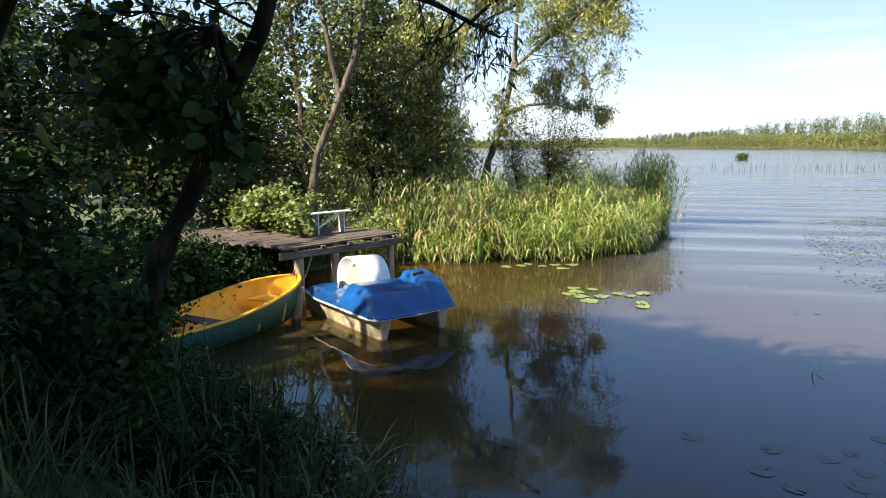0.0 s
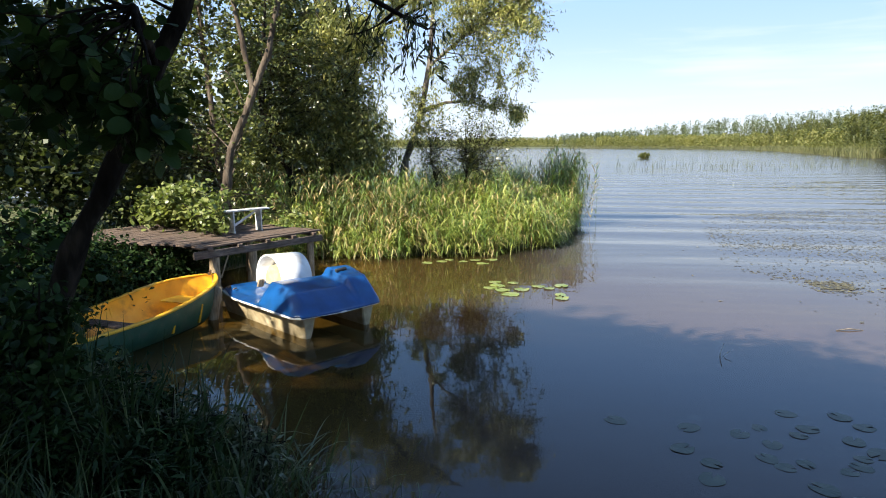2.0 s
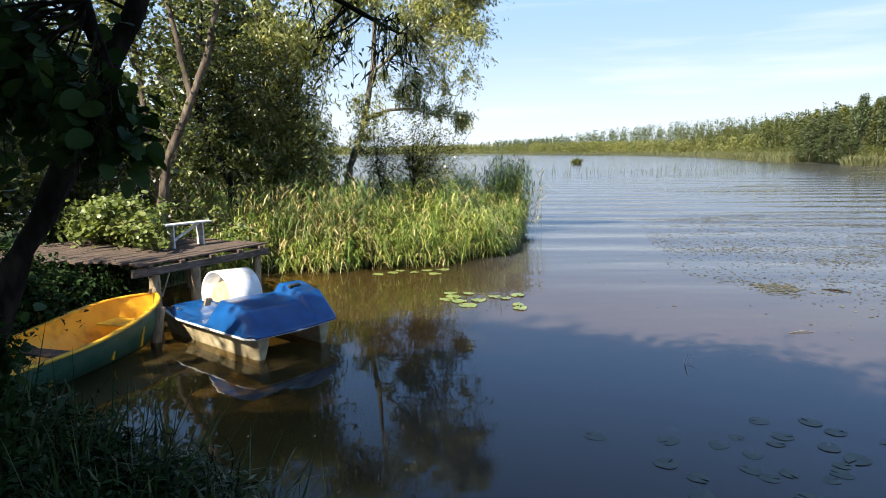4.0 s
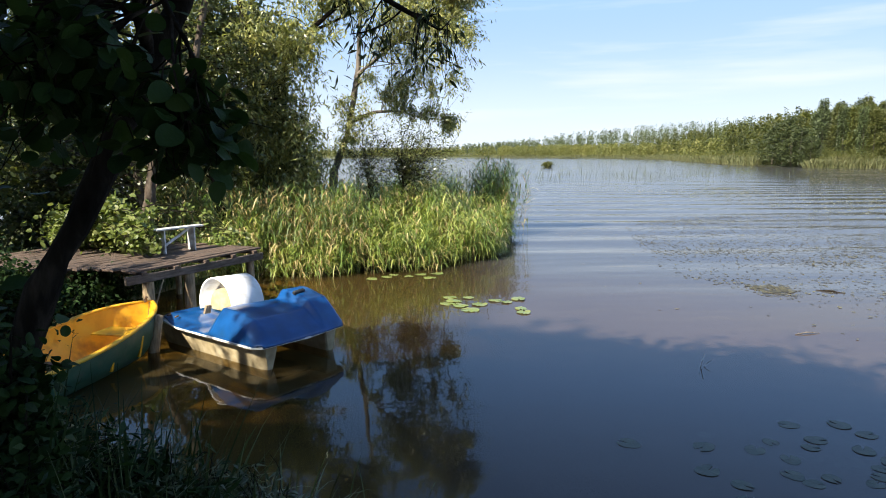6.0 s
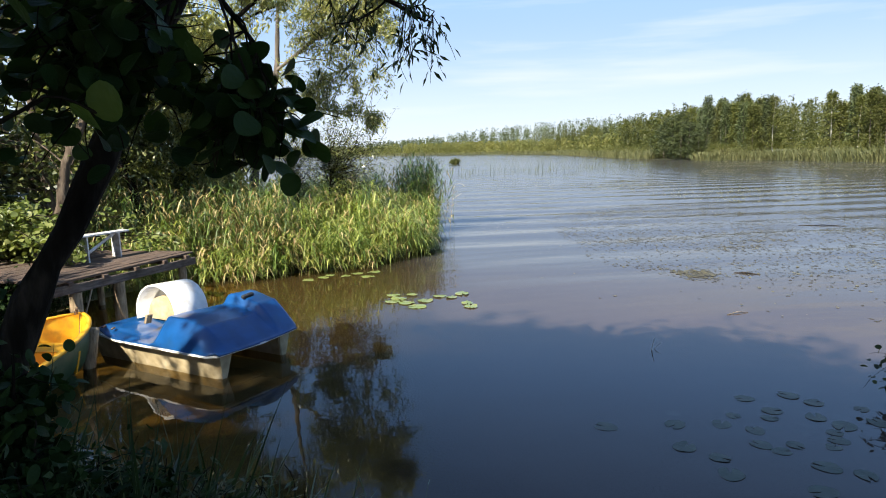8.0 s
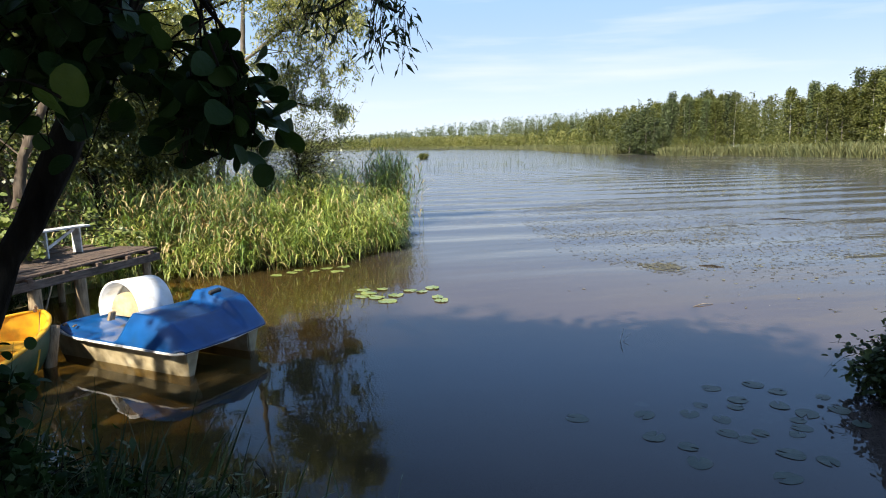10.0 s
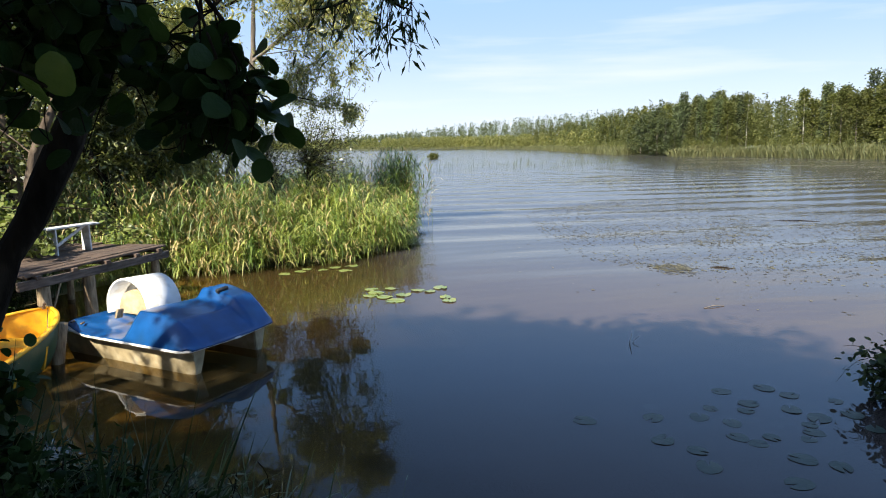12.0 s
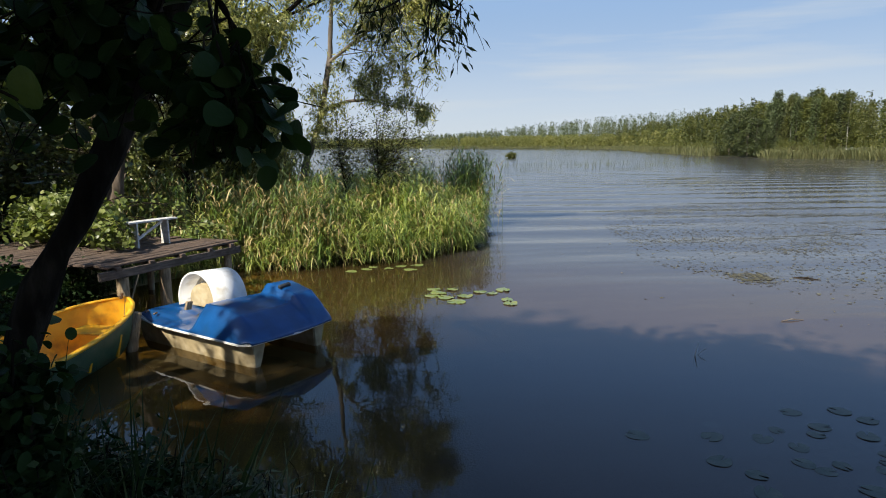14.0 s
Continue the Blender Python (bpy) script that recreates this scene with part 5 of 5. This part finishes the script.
X, Y = rng.uniform(-3.0, -0.3, 420), rng.uniform(3.7, 5.5, 420)
D = inland(X, Y)
keep = (D > -0.9) & (D < 0.7) & (rng.random(420) < np.clip(0.25 - 0.4 * X, 0.2, 1.0))
X, Y = X[keep], Y[keep]
grass_patch("sedge", "grey-green arching sedge leaves over the water's edge", 31, np.stack([X, Y], -1), rng.uniform(0.45, 0.95, len(X)), SEDGE, 0.5, 0.014, 0.5)
X, Y = rng.uniform(-2.6, -0.5, 900), rng.uniform(3.6, 4.8, 900)
keep = rng.random(900) < np.clip(-0.30 - 0.60 * X, 0.08, 1.0)
X, Y = X[keep], Y[keep]
grass_patch("tall_grass", "tall grass with arching tips on the bank edge", 33, np.stack([X, Y], -1), rng.uniform(0.65, 1.15, len(X)) * np.where(X < -1.2, 1.4, 1.0), GRASS, 0.30, 0.017, 0.40)
X, Y = rng.uniform(-2.6, -0.6, 170), rng.uniform(3.7, 4.8, 170)
grass_patch("tall_grass", "grey-green grass leaves on the bank, sky light put into their pale colour", 34, np.stack([X, Y], -1), rng.uniform(0.6, 1.1, len(X)) * np.where(X < -1.2, 1.35, 1.0), SEDGE, 0.38, 0.023, 0.45)
X, Y = rng.normal(-1.65, 0.35, 16), rng.normal(4.7, 0.22, 16)
grass_patch("sedge", "few tall dark reed blades by the boats", 28, np.stack([X, Y], -1), rng.uniform(0.9, 1.5, len(X)), GRASS, 0.16, 0.034, 0.25)
X, Y = rng.uniform(-1.3, 0.5, 90), rng.normal(4.6, 0.3, 90)
grass_patch("sedge", "thin pale grass stems arching over the water", 29, np.stack([X, Y], -1), rng.uniform(0.5, 1.05, len(X)), REED_DARK, 0.3, 0.007, 0.6)
X, Y = rng.uniform(-9, 8, 7000), rng.uniform(-8, 2.2, 7000)
D = inland(X, Y)
keep = (D > 0.3) & (np.min([np.hypot(X - px, Y - py) for px, py in ((0.9, 0.0), (0.5, 0.2), (0.0, 0.5), (-0.7, 0.55))], axis=0) > 0.5)
X, Y = X[keep], Y[keep]
grass_patch("meadow_grass", "short green grass on the bank under the trees", 30, np.stack([X, Y], -1), rng.uniform(0.08, 0.28, len(X)), LEAF_SHADE, 0.5, 0.012, 0.8)
X, Y = rng.uniform(-10, -4.6, 9000), rng.uniform(5.5, 15.5, 9000)
D = inland(X, Y)
keep = (D > 0) & (D < 3)
X, Y = X[keep], Y[keep]
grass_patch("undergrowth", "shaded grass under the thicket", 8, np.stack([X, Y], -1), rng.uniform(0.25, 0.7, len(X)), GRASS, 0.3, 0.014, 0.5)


# ---- floating plants ----
def pad_mesh(name, mat, seed, size):
    r = random.Random(seed)
    bm = bmesh.new()
    n = 22
    rim_top, rim_low = [], []
    for k in range(n):
        a = radians(14 + 332 * k / (n - 1))
        q = size * (1 + 0.05 * math.sin(3 * a + seed) + r.uniform(-0.02, 0.02))
        z = 0.010 + 0.006 * math.sin(2 * a + seed) + (0.012 if r.random() < 0.12 else 0)
        rim_top.append(bm.verts.new((q * math.cos(a), q * 0.86 * math.sin(a), z)))
        rim_low.append(bm.verts.new((q * math.cos(a), q * 0.86 * math.sin(a), z - 0.005)))
    top, low = bm.verts.new((size * 0.08, 0, 0.011)), bm.verts.new((size * 0.08, 0, 0.003))
    for k in range(n - 1):
        bm.faces.new((top, rim_top[k], rim_top[k + 1]))
        bm.faces.new((low, rim_low[k + 1], rim_low[k]))
        bm.faces.new((rim_top[k], rim_low[k], rim_low[k + 1], rim_top[k + 1]))
    for k in (0, n - 1):
        bm.faces.new((top, low, rim_low[k], rim_top[k]))
    me = bpy.data.meshes.new(name)
    bmesh.ops.recalc_face_normals(bm, faces=bm.faces)
    bm.to_mesh(me)
    bm.free()
    me.materials.append(mat)
    return me


SUNNY_PADS = [(0.93, 12.12), (1.38, 12.59), (1.16, 11.94), (1.53, 12.03), (1.85, 12.30), (2.31, 12.38), (2.21, 11.62), (2.21, 11.35), (1.02, 12.62),
              (1.30, 11.62), (2.05, 12.15), (1.08, 12.30), (-0.54, 14.69), (-0.04, 15.1), (0.57, 15.1), (0.77, 14.69), (0.30, 14.9), (-0.2, 14.85), (0.95, 15.2)]
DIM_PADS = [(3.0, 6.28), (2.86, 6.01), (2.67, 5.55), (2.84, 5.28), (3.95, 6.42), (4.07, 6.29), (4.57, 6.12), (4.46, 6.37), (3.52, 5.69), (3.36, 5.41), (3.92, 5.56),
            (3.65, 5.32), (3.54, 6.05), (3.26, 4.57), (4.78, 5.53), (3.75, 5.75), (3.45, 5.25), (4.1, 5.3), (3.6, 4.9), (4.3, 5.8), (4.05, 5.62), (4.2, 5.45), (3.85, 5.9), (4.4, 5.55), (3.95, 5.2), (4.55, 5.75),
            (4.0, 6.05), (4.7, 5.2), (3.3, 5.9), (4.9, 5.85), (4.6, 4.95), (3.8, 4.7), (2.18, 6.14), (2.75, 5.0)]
r0 = random.Random(9)
pads = [pad_mesh("lily_pad", LILY, k, 0.15) for k in range(4)]
# pads on the shaded water wear the darker leaf colour
dim = [pad_mesh("lily_pad", LILY_SHADED, k + 5, 0.14) for k in range(4)]
for k, (x, y) in enumerate(SUNNY_PADS):
    ob = new("lily_pad", pads[k % 4])
    s = r0.uniform(0.75, 1.2)
    ob.matrix_world = pose(x, y, 0.004 + 0.003 * (k % 3), r0.uniform(-2, 2), r0.uniform(-2, 2), r0.uniform(0, 360)) @ Matrix.Diagonal((s, s, 1, 1))
    tagged(ob, "yellow-green lily pad floating in the sun", "lily pad", "sunlit lily pads")
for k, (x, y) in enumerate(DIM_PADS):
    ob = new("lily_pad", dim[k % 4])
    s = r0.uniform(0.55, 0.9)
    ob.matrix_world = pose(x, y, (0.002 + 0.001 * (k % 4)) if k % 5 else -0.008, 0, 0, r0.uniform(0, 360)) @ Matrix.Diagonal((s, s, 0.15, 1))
    tagged(ob, "lily pad on shaded water, shade put into its dull dark colour", "lily pad", "shaded lily pads")


def floating_bits(name, label, seed, poly, count, size, mat, clump, bias):
    rng = np.random.default_rng(seed)
    xs, ys = [p[0] for p in poly], [p[1] for p in poly]
    groups = max(4, int(count * bias / 30))
    cx, cy = rng.uniform(min(xs), max(xs), groups), rng.uniform(min(ys), max(ys), groups)
    pick = rng.integers(0, groups, count * 4)
    reach = rng.uniform(0.3, 1.6, groups)[pick] / clump
    X, Y = cx[pick] + rng.normal(size=count * 4) * reach, cy[pick] + rng.normal(size=count * 4) * reach * 0.4
    loose = rng.random(count * 4) < 0.3
    X[loose], Y[loose] = rng.uniform(min(xs), max(xs), loose.sum()), rng.uniform(min(ys), max(ys), loose.sum())
    ok = inside(poly, X, Y)
    X, Y = X[ok][:count], Y[ok][:count]
    n = len(X)
    P = np.stack([X, Y, rng.uniform(0.004, 0.012, n)], -1)
    a = rng.uniform(0, 2 * np.pi, n)
    D = np.stack([np.cos(a), np.sin(a), rng.uniform(0.0, 0.05, n)], -1)
    N = np.stack([rng.normal(size=n) * 0.04, rng.normal(size=n) * 0.04, np.ones(n)], -1)
    s = size * rng.uniform(0.4, 1.4, n)
    V, F = leaves(P, D, N, s, s * 0.6, 0.0, "dab")
    return tagged(quads_object(name, V, F, mat), label, "water plants", kind="stuff")


floating_bits("pondweed", "scattered brown-green pondweed leaves on the ripples", 15,
              [(6.2, 14.8), (7.0, 12.4), (8.0, 10.4), (12, 9.6), (17, 12), (24, 19), (18, 28), (12, 28), (8.5, 24)], 14000, 0.082, WEED, 0.9, 0.3)
floating_bits("pondweed", "loose floating leaves in open water", 16, [(3.5, 11), (9, 8), (14, 10), (9, 25), (5, 22)], 150, 0.08, WEED, 0.8, 0.3)
floating_bits("weed_mat", "matted yellowish weed on the water", 17, [(7.2, 12.5), (8.0, 12.5), (8.1, 13.2), (7.3, 13.2)], 260, 0.10, WEED, 2.0, 0.9)
floating_bits("lily_field", "wide field of yellow-green lily leaves on the bay", 18,
              [(20, 26), (30, 30), (50, 42), (72, 60), (76, 84), (70, 102), (50, 75), (34, 52), (16, 47), (18, 40)], 17000, 0.18, WEED_PALE, 0.33, 0.2)
X, Y = rng.uniform(14, 50, 1500), rng.uniform(66, 96, 1500)
keep = (np.abs(Y - 78 - 0.25 * (X - 30)) < 12 * rng.random(1500)) & (np.sin(X * 0.9) * np.sin(Y * 0.7 + X * 0.3) > 0.12)
X, Y = X[keep], Y[keep]
root = np.stack([X, Y, 0 * X - 0.1], -1)
V, F = blades(root, np.stack([rng.normal(size=len(X)) * 0.12 + 0.1, rng.normal(size=len(X)) * 0.1, np.ones(len(X))], -1), rng.uniform(0.5, 1.4, len(X)), 0.05, 0.1, 3, rng=rng)
tagged(quads_object("bulrushes", V, F, BULRUSH), "sparse bulrush stems standing in open water", "reeds", kind="stuff")


def stick(name, label, pts, radii, mat):
    V, F = tube(np.array(pts) - np.array(pts[0]), radii, 6)
    ob = quads_object(name, V, F, mat, smooth=True)
    ob.location = pts[0]
    return tagged(ob, label, "stick")


stick("stick", "pale dry stalk poking out of the water", [(3.90, 8.27, -0.1), (3.93, 8.27, 0.07), (3.965, 8.28, 0.17)], [0.008, 0.007, 0.004], BARK_PALE)
stick("stick", "bent dry stalk leaning over the water", [(3.92, 8.27, -0.05), (4.0, 8.28, 0.04), (4.08, 8.29, 0.08)], [0.006, 0.005, 0.003], BARK_PALE)
stick("driftwood", "dark floating branch among pondweed", [(8.42, 12.65, 0.0), (8.6, 12.5, 0.02), (8.8, 12.3, 0.0)], [0.012, 0.02, 0.008], BARK_DARK)
stick("driftwood", "pale floating reed stalk", [(6.05, 9.6, 0.005), (6.25, 9.63, 0.025), (6.45, 9.63, 0.005)], [0.008, 0.011, 0.005], BARK_GREY)
stick("driftwood", "dark branch lying on the bay", [(15.7, 19.2, 0.0), (16.4, 18.9, 0.03), (17.0, 18.5, 0.0)], [0.012, 0.018, 0.008], BARK_DARK)


# ---- far shore ----
def forest_tree(name, seed, h, kind):
    """One tree of the woods: trunk and a crown of leaf clumps."""
    rng = np.random.default_rng(seed)
    ob = new(name)
    t = np.linspace(0, 1, 6)
    V, F = tube(np.stack([0.15 * np.sin(3 * t + seed), 0.12 * np.cos(2 * t + seed), h * t], -1), 0.13 * (1 - 0.9 * t), 6)
    quads_object("trunk", V, F, BARK_PALE if kind == "birch" else BARK_GREY, ob, smooth=True)
    lumps, n = 110, 3000
    z = rng.uniform(0.03 if kind == "alder" else 0.16, 0.99, lumps) ** 0.9
    if kind == "alder":
        prof = np.sqrt(np.maximum(1.0 - ((z - 0.42) / 0.60) ** 2, 0.01)) * 0.36 * h
    else:
        prof = np.where(z < 0.36, 0.62 + 1.05 * z, 1.0 - np.maximum(z - 0.36, 0) / 0.66) * (0.155 if kind != "pine" else 0.105) * h
    a = rng.uniform(0, 2 * np.pi, lumps)
    rad = np.maximum(prof, 0.1) * rng.uniform(0.25, 1.1, lumps)
    C = np.stack([rad * np.cos(a), rad * np.sin(a), z * h], -1)
    pick = rng.integers(0, lumps, n)
    P = C[pick] + rng.normal(size=(n, 3)) * np.array([0.026, 0.026, 0.030]) * h
    a = np.arctan2(P[:, 1], P[:, 0])
    D = np.stack([np.cos(a), np.sin(a), rng.normal(size=n) * 0.6 - 0.2], -1)
    N = rng.normal(size=(n, 3)) + np.array([0, 0, 1.2])
    s = rng.uniform(0.20, 0.36, n) * (1.25 if kind == "alder" else 1.0)
    V, F = leaves(P, D, N, s, s * 0.7, 0.3, "dab")
    quads_object("crown", V, F, {"pine": FOREST_PINE, "alder": FOREST_ALDER}.get(kind, FOREST), ob)
    return ob


KINDS = [("birch_tree", "birch", 10.5, "slim birch in the wood beyond the bay"), ("birch_tree", "birch", 11.8, "tall birch with a pale trunk in the far wood"),
         ("aspen_tree", "aspen", 10.8, "leafy green tree in the wood beyond the bay"), ("pine_tree", "pine", 11.8, "dark conifer rising over the wood"),
         ("aspen_tree", "aspen", 9.0, "round-crowned tree at the edge of the wood")]
masters = []
for k, (nm, kd, h, lb) in enumerate(KINDS):
    masters.append(tagged(forest_tree(nm, 60 + k, h, kd), lb, "tree", "trees of the far wood"))
SHORE = [(110, 10), (84, 45), (80, 70), (79, 85), (81, 101), (72, 107), (74, 132), (88, 183), (118, 292)]
rf = random.Random(21)
spots = []
for (x1, y1), (x2, y2) in zip(SHORE, SHORE[1:]):
    length = math.hypot(x2 - x1, y2 - y1)
    nx, ny = (y2 - y1) / length, -(x2 - x1) / length
    steps = int(length / 1.35)
    for k in range(steps):
        if y1 > 130:
            break
        for inset in (9.5, 14.0):
            f = (k + rf.random()) / steps
            q = inset + rf.uniform(-2.5, 2.5)
            spots.append((x1 + (x2 - x1) * f + nx * q, y1 + (y2 - y1) * f + ny * q))
used = [False] * len(masters)
for x, y in spots:
    if inside(FAR, np.array([x]), np.array([y]))[0] == False or rf.random() < 0.08:
        continue
    k = rf.choices(range(5), (4, 4, 3, 4, 3))[0]
    s = rf.uniform(0.84, 1.06) * (0.95 if y > 95 else 1.02)
    m = pose(x, y, float(land_height(np.array([x]), np.array([y]))[0]) - 0.1, 0, 0, rf.uniform(0, 360))
    if not used[k]:
        used[k] = True
        masters[k].matrix_world = m
        continue
    c = copy_thing(masters[k], m)
    c.scale = (s * 1.1, s * 1.1, s * rf.uniform(0.92, 1.06))
# dark rounded trees at the corner of the bay
corner = forest_tree("alder_tree", 67, 9.0, "alder")
tagged(corner, "dark spreading alder at the corner of the bay", "tree", "alders at the corner of the bay")
corner.matrix_world = pose(75.2, 119.5, 0.2)
for x, y, s in ((74.2, 115.5, 0.78), (75.6, 123.5, 0.92), (74.0, 112.2, 0.55), (76.2, 127.5, 0.75), (73.9, 118.0, 0.55)):
    c = copy_thing(corner, pose(x, y, 0.2, 0, 0, rf.uniform(0, 360)))
    c.scale = (s * 1.1, s * 1.1, s)


def far_wood(name, label, seed, count, place, height, mat, per=80, girth=0.17, clump=1.0, fade=None):
    rng = np.random.default_rng(seed)
    base = place(rng, count)
    h = height * rng.uniform(0.78, 1.12, count)
    if fade:
        h = h * np.interp(base[:, 0], *fade)
    ground_z = land_height(base[:, 0], base[:, 1])
    z = rng.uniform(0.08, 1.0, (count, per))
    rad = (1.0 - 0.85 * np.maximum(z - 0.35, 0) / 0.65) * girth * h[:, None] * rng.random((count, per)) ** 0.4
    a = rng.uniform(0, 2 * np.pi, (count, per))
    P = np.stack([base[:, 0:1] + rad * np.cos(a), base[:, 1:2] + rad * np.sin(a), ground_z[:, None] + z * h[:, None]], -1).reshape(-1, 3)
    n = len(P)
    D = np.stack([np.cos(a).ravel(), np.sin(a).ravel(), rng.normal(size=n) * 0.7], -1)
    N = rng.normal(size=(n, 3)) + np.array([0, 0, 1.0])
    s = rng.uniform(0.5, 1.25, n) * min(1.0, height / 8) * clump
    V, F = leaves(P, D, N, s, s * 0.7, 0.3, "lance")
    return tagged(quads_object(name, V, F, mat), label, "woodland", kind="stuff")


def along_far_shore(rng, n):
    line = np.array([(88, 183), (118, 292), (105, 362), (77, 390), (42, 435), (-30, 450), (-200, 440), (-420, 425)], float)
    seg = rng.choice(len(line) - 1, n, p=np.array([3, 2.5, 2, 2, 2.5, 3.5, 3]) / 18.5)
    f = rng.random(n)[:, None]
    p = line[seg] * (1 - f) + line[seg + 1] * f
    d = unit(line[seg + 1] - line[seg])
    out = np.stack([d[:, 1], -d[:, 0]], -1)
    q = 4 + rng.random(n) ** 1.3 * 75
    return p + out * q[:, None]


def hill_place(rng, n):
    return np.stack([rng.uniform(60, 420, n), rng.uniform(420, 700, n)], -1)


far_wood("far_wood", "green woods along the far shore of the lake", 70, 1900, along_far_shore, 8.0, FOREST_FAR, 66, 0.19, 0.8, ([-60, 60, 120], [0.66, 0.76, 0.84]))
far_wood("far_wood", "darker wooded rise behind the far shore", 71, 900, hill_place, 16.5, FOREST_PINE, 70, 0.15, 1.0, ([60, 110, 180, 300], [0.5, 0.6, 1.1, 1.6]))


def shore_band(seed, n):
    rng = np.random.default_rng(seed)
    line = np.array(SHORE + [(105, 362), (77, 390), (42, 435), (-30, 450), (-200, 440)], float)
    w = np.hypot(*np.diff(line, axis=0).T)
    near = np.array([4, 4, 4, 4, 4, 4, 2.0, 1.0] + [0.5] * (len(w) - 8))
    seg = rng.choice(len(w), n, p=w * near / (w * near).sum())
    f = rng.random(n)[:, None]
    p = line[seg] * (1 - f) + line[seg + 1] * f
    d = unit(line[seg + 1] - line[seg])
    out = np.stack([d[:, 1], -d[:, 0]], -1)
    q = -0.8 + 11.8 * rng.random(n) ** 1.5
    xy = p + out * q[:, None]
    clear = (xy[:, 1] > 110.5) & (xy[:, 1] < 129) & (q < 5)
    xy, n = xy[~clear], int((~clear).sum())
    root = np.stack([xy[:, 0], xy[:, 1], np.maximum(land_height(xy[:, 0], xy[:, 1]), -0.2)], -1)
    h = rng.uniform(1.9, 3.2, n) * (1 + 0.22 * np.sin(xy[:, 0] * 0.8 + xy[:, 1] * 0.55) * np.sin(xy[:, 1] * 0.31)) + 0.2
    D = np.stack([rng.normal(size=n) * 0.22, rng.normal(size=n) * 0.22, np.ones(n)], -1)
    V, F = blades(root, D, h, 0.11, 0.40, 3, rng=rng)
    return tagged(quads_object("shore_reeds", V, F, SHORE_REED), "belt of tall reeds along the far bank", "reeds", kind="stuff")


def beyond_bay(rng, n):
    line = np.array([(74, 132), (88, 183), (118, 292), (112, 330)], float)
    seg = rng.choice(3, n, p=(0.4, 0.45, 0.15))
    f = rng.random(n)[:, None]
    p = line[seg] * (1 - f) + line[seg + 1] * f
    d = unit(line[seg + 1] - line[seg])
    return p + np.stack([d[:, 1], -d[:, 0]], -1) * (8 + 34 * rng.random(n)[:, None] ** 1.3)


def back_thicket(rng, n):
    x = rng.uniform(-46, -7, n)
    return np.stack([x, 24.5 - 0.10 * (x + 7) + rng.uniform(-2.5, 2.0, n)], -1)


far_wood("thicket", "dark leafy thicket along the back of the spit", 77, 130, back_thicket, 6.0, LEAF_SHADE, 260, 0.28, 0.45)
far_wood("far_wood", "mixed green wood on the shore past the bay", 75, 520, beyond_bay, 10.0, FOREST, 150, 0.13, 0.52)
far_wood("far_wood", "scattered dark conifers in the wood past the bay", 76, 150, beyond_bay, 11.0, FOREST_PINE, 130, 0.09, 0.50)
shore_band(72, 48000)


def behind_bay(rng, n):
    line = np.array([(110, 10), (84, 45), (80, 70), (79, 85), (81, 101), (74, 132), (88, 183), (118, 292)], float)
    seg = rng.choice(len(line) - 1, n)
    f = rng.random(n)[:, None]
    p = line[seg] * (1 - f) + line[seg + 1] * f
    d = unit(line[seg + 1] - line[seg])
    return p + np.stack([d[:, 1], -d[:, 0]], -1) * rng.uniform(16, 36, n)[:, None]


def shore_scrub(rng, n):
    line = np.array(SHORE, float)
    seg = rng.choice(len(line) - 1, n, p=np.array([2, 3, 3, 3, 2, 3, 4, 4]) / 24)
    f = rng.random(n)[:, None]
    p = line[seg] * (1 - f) + line[seg + 1] * f
    d = unit(line[seg + 1] - line[seg])
    return p + np.stack([d[:, 1], -d[:, 0]], -1) * rng.uniform(0.5, 10, n)[:, None]


far_wood("shore_scrub", "low willow scrub among the reeds of the far bank", 74, 420, shore_scrub, 3.0, FOREST, 130, 0.40, 0.50)
far_wood("far_wood", "deep green wood behind the bay", 73, 420, behind_bay, 10.0, FOREST, 210, 0.13, 0.40)
make_tree("islet_bush", "small green bush on a hummock in the lake", 33,
          [[(29.4, 124, -0.2, 0.15), (29.4, 124, 0.5, 0.1), (29.4, 124, 0.9, 0.05)]],
          [((29.4, 124, 0.6), (1.0, 0.9, 0.45), 26, 40, 0.16)], (0.32, 0.2, 0.2, "lance"), BARK_DARK, FOREST, "bush")
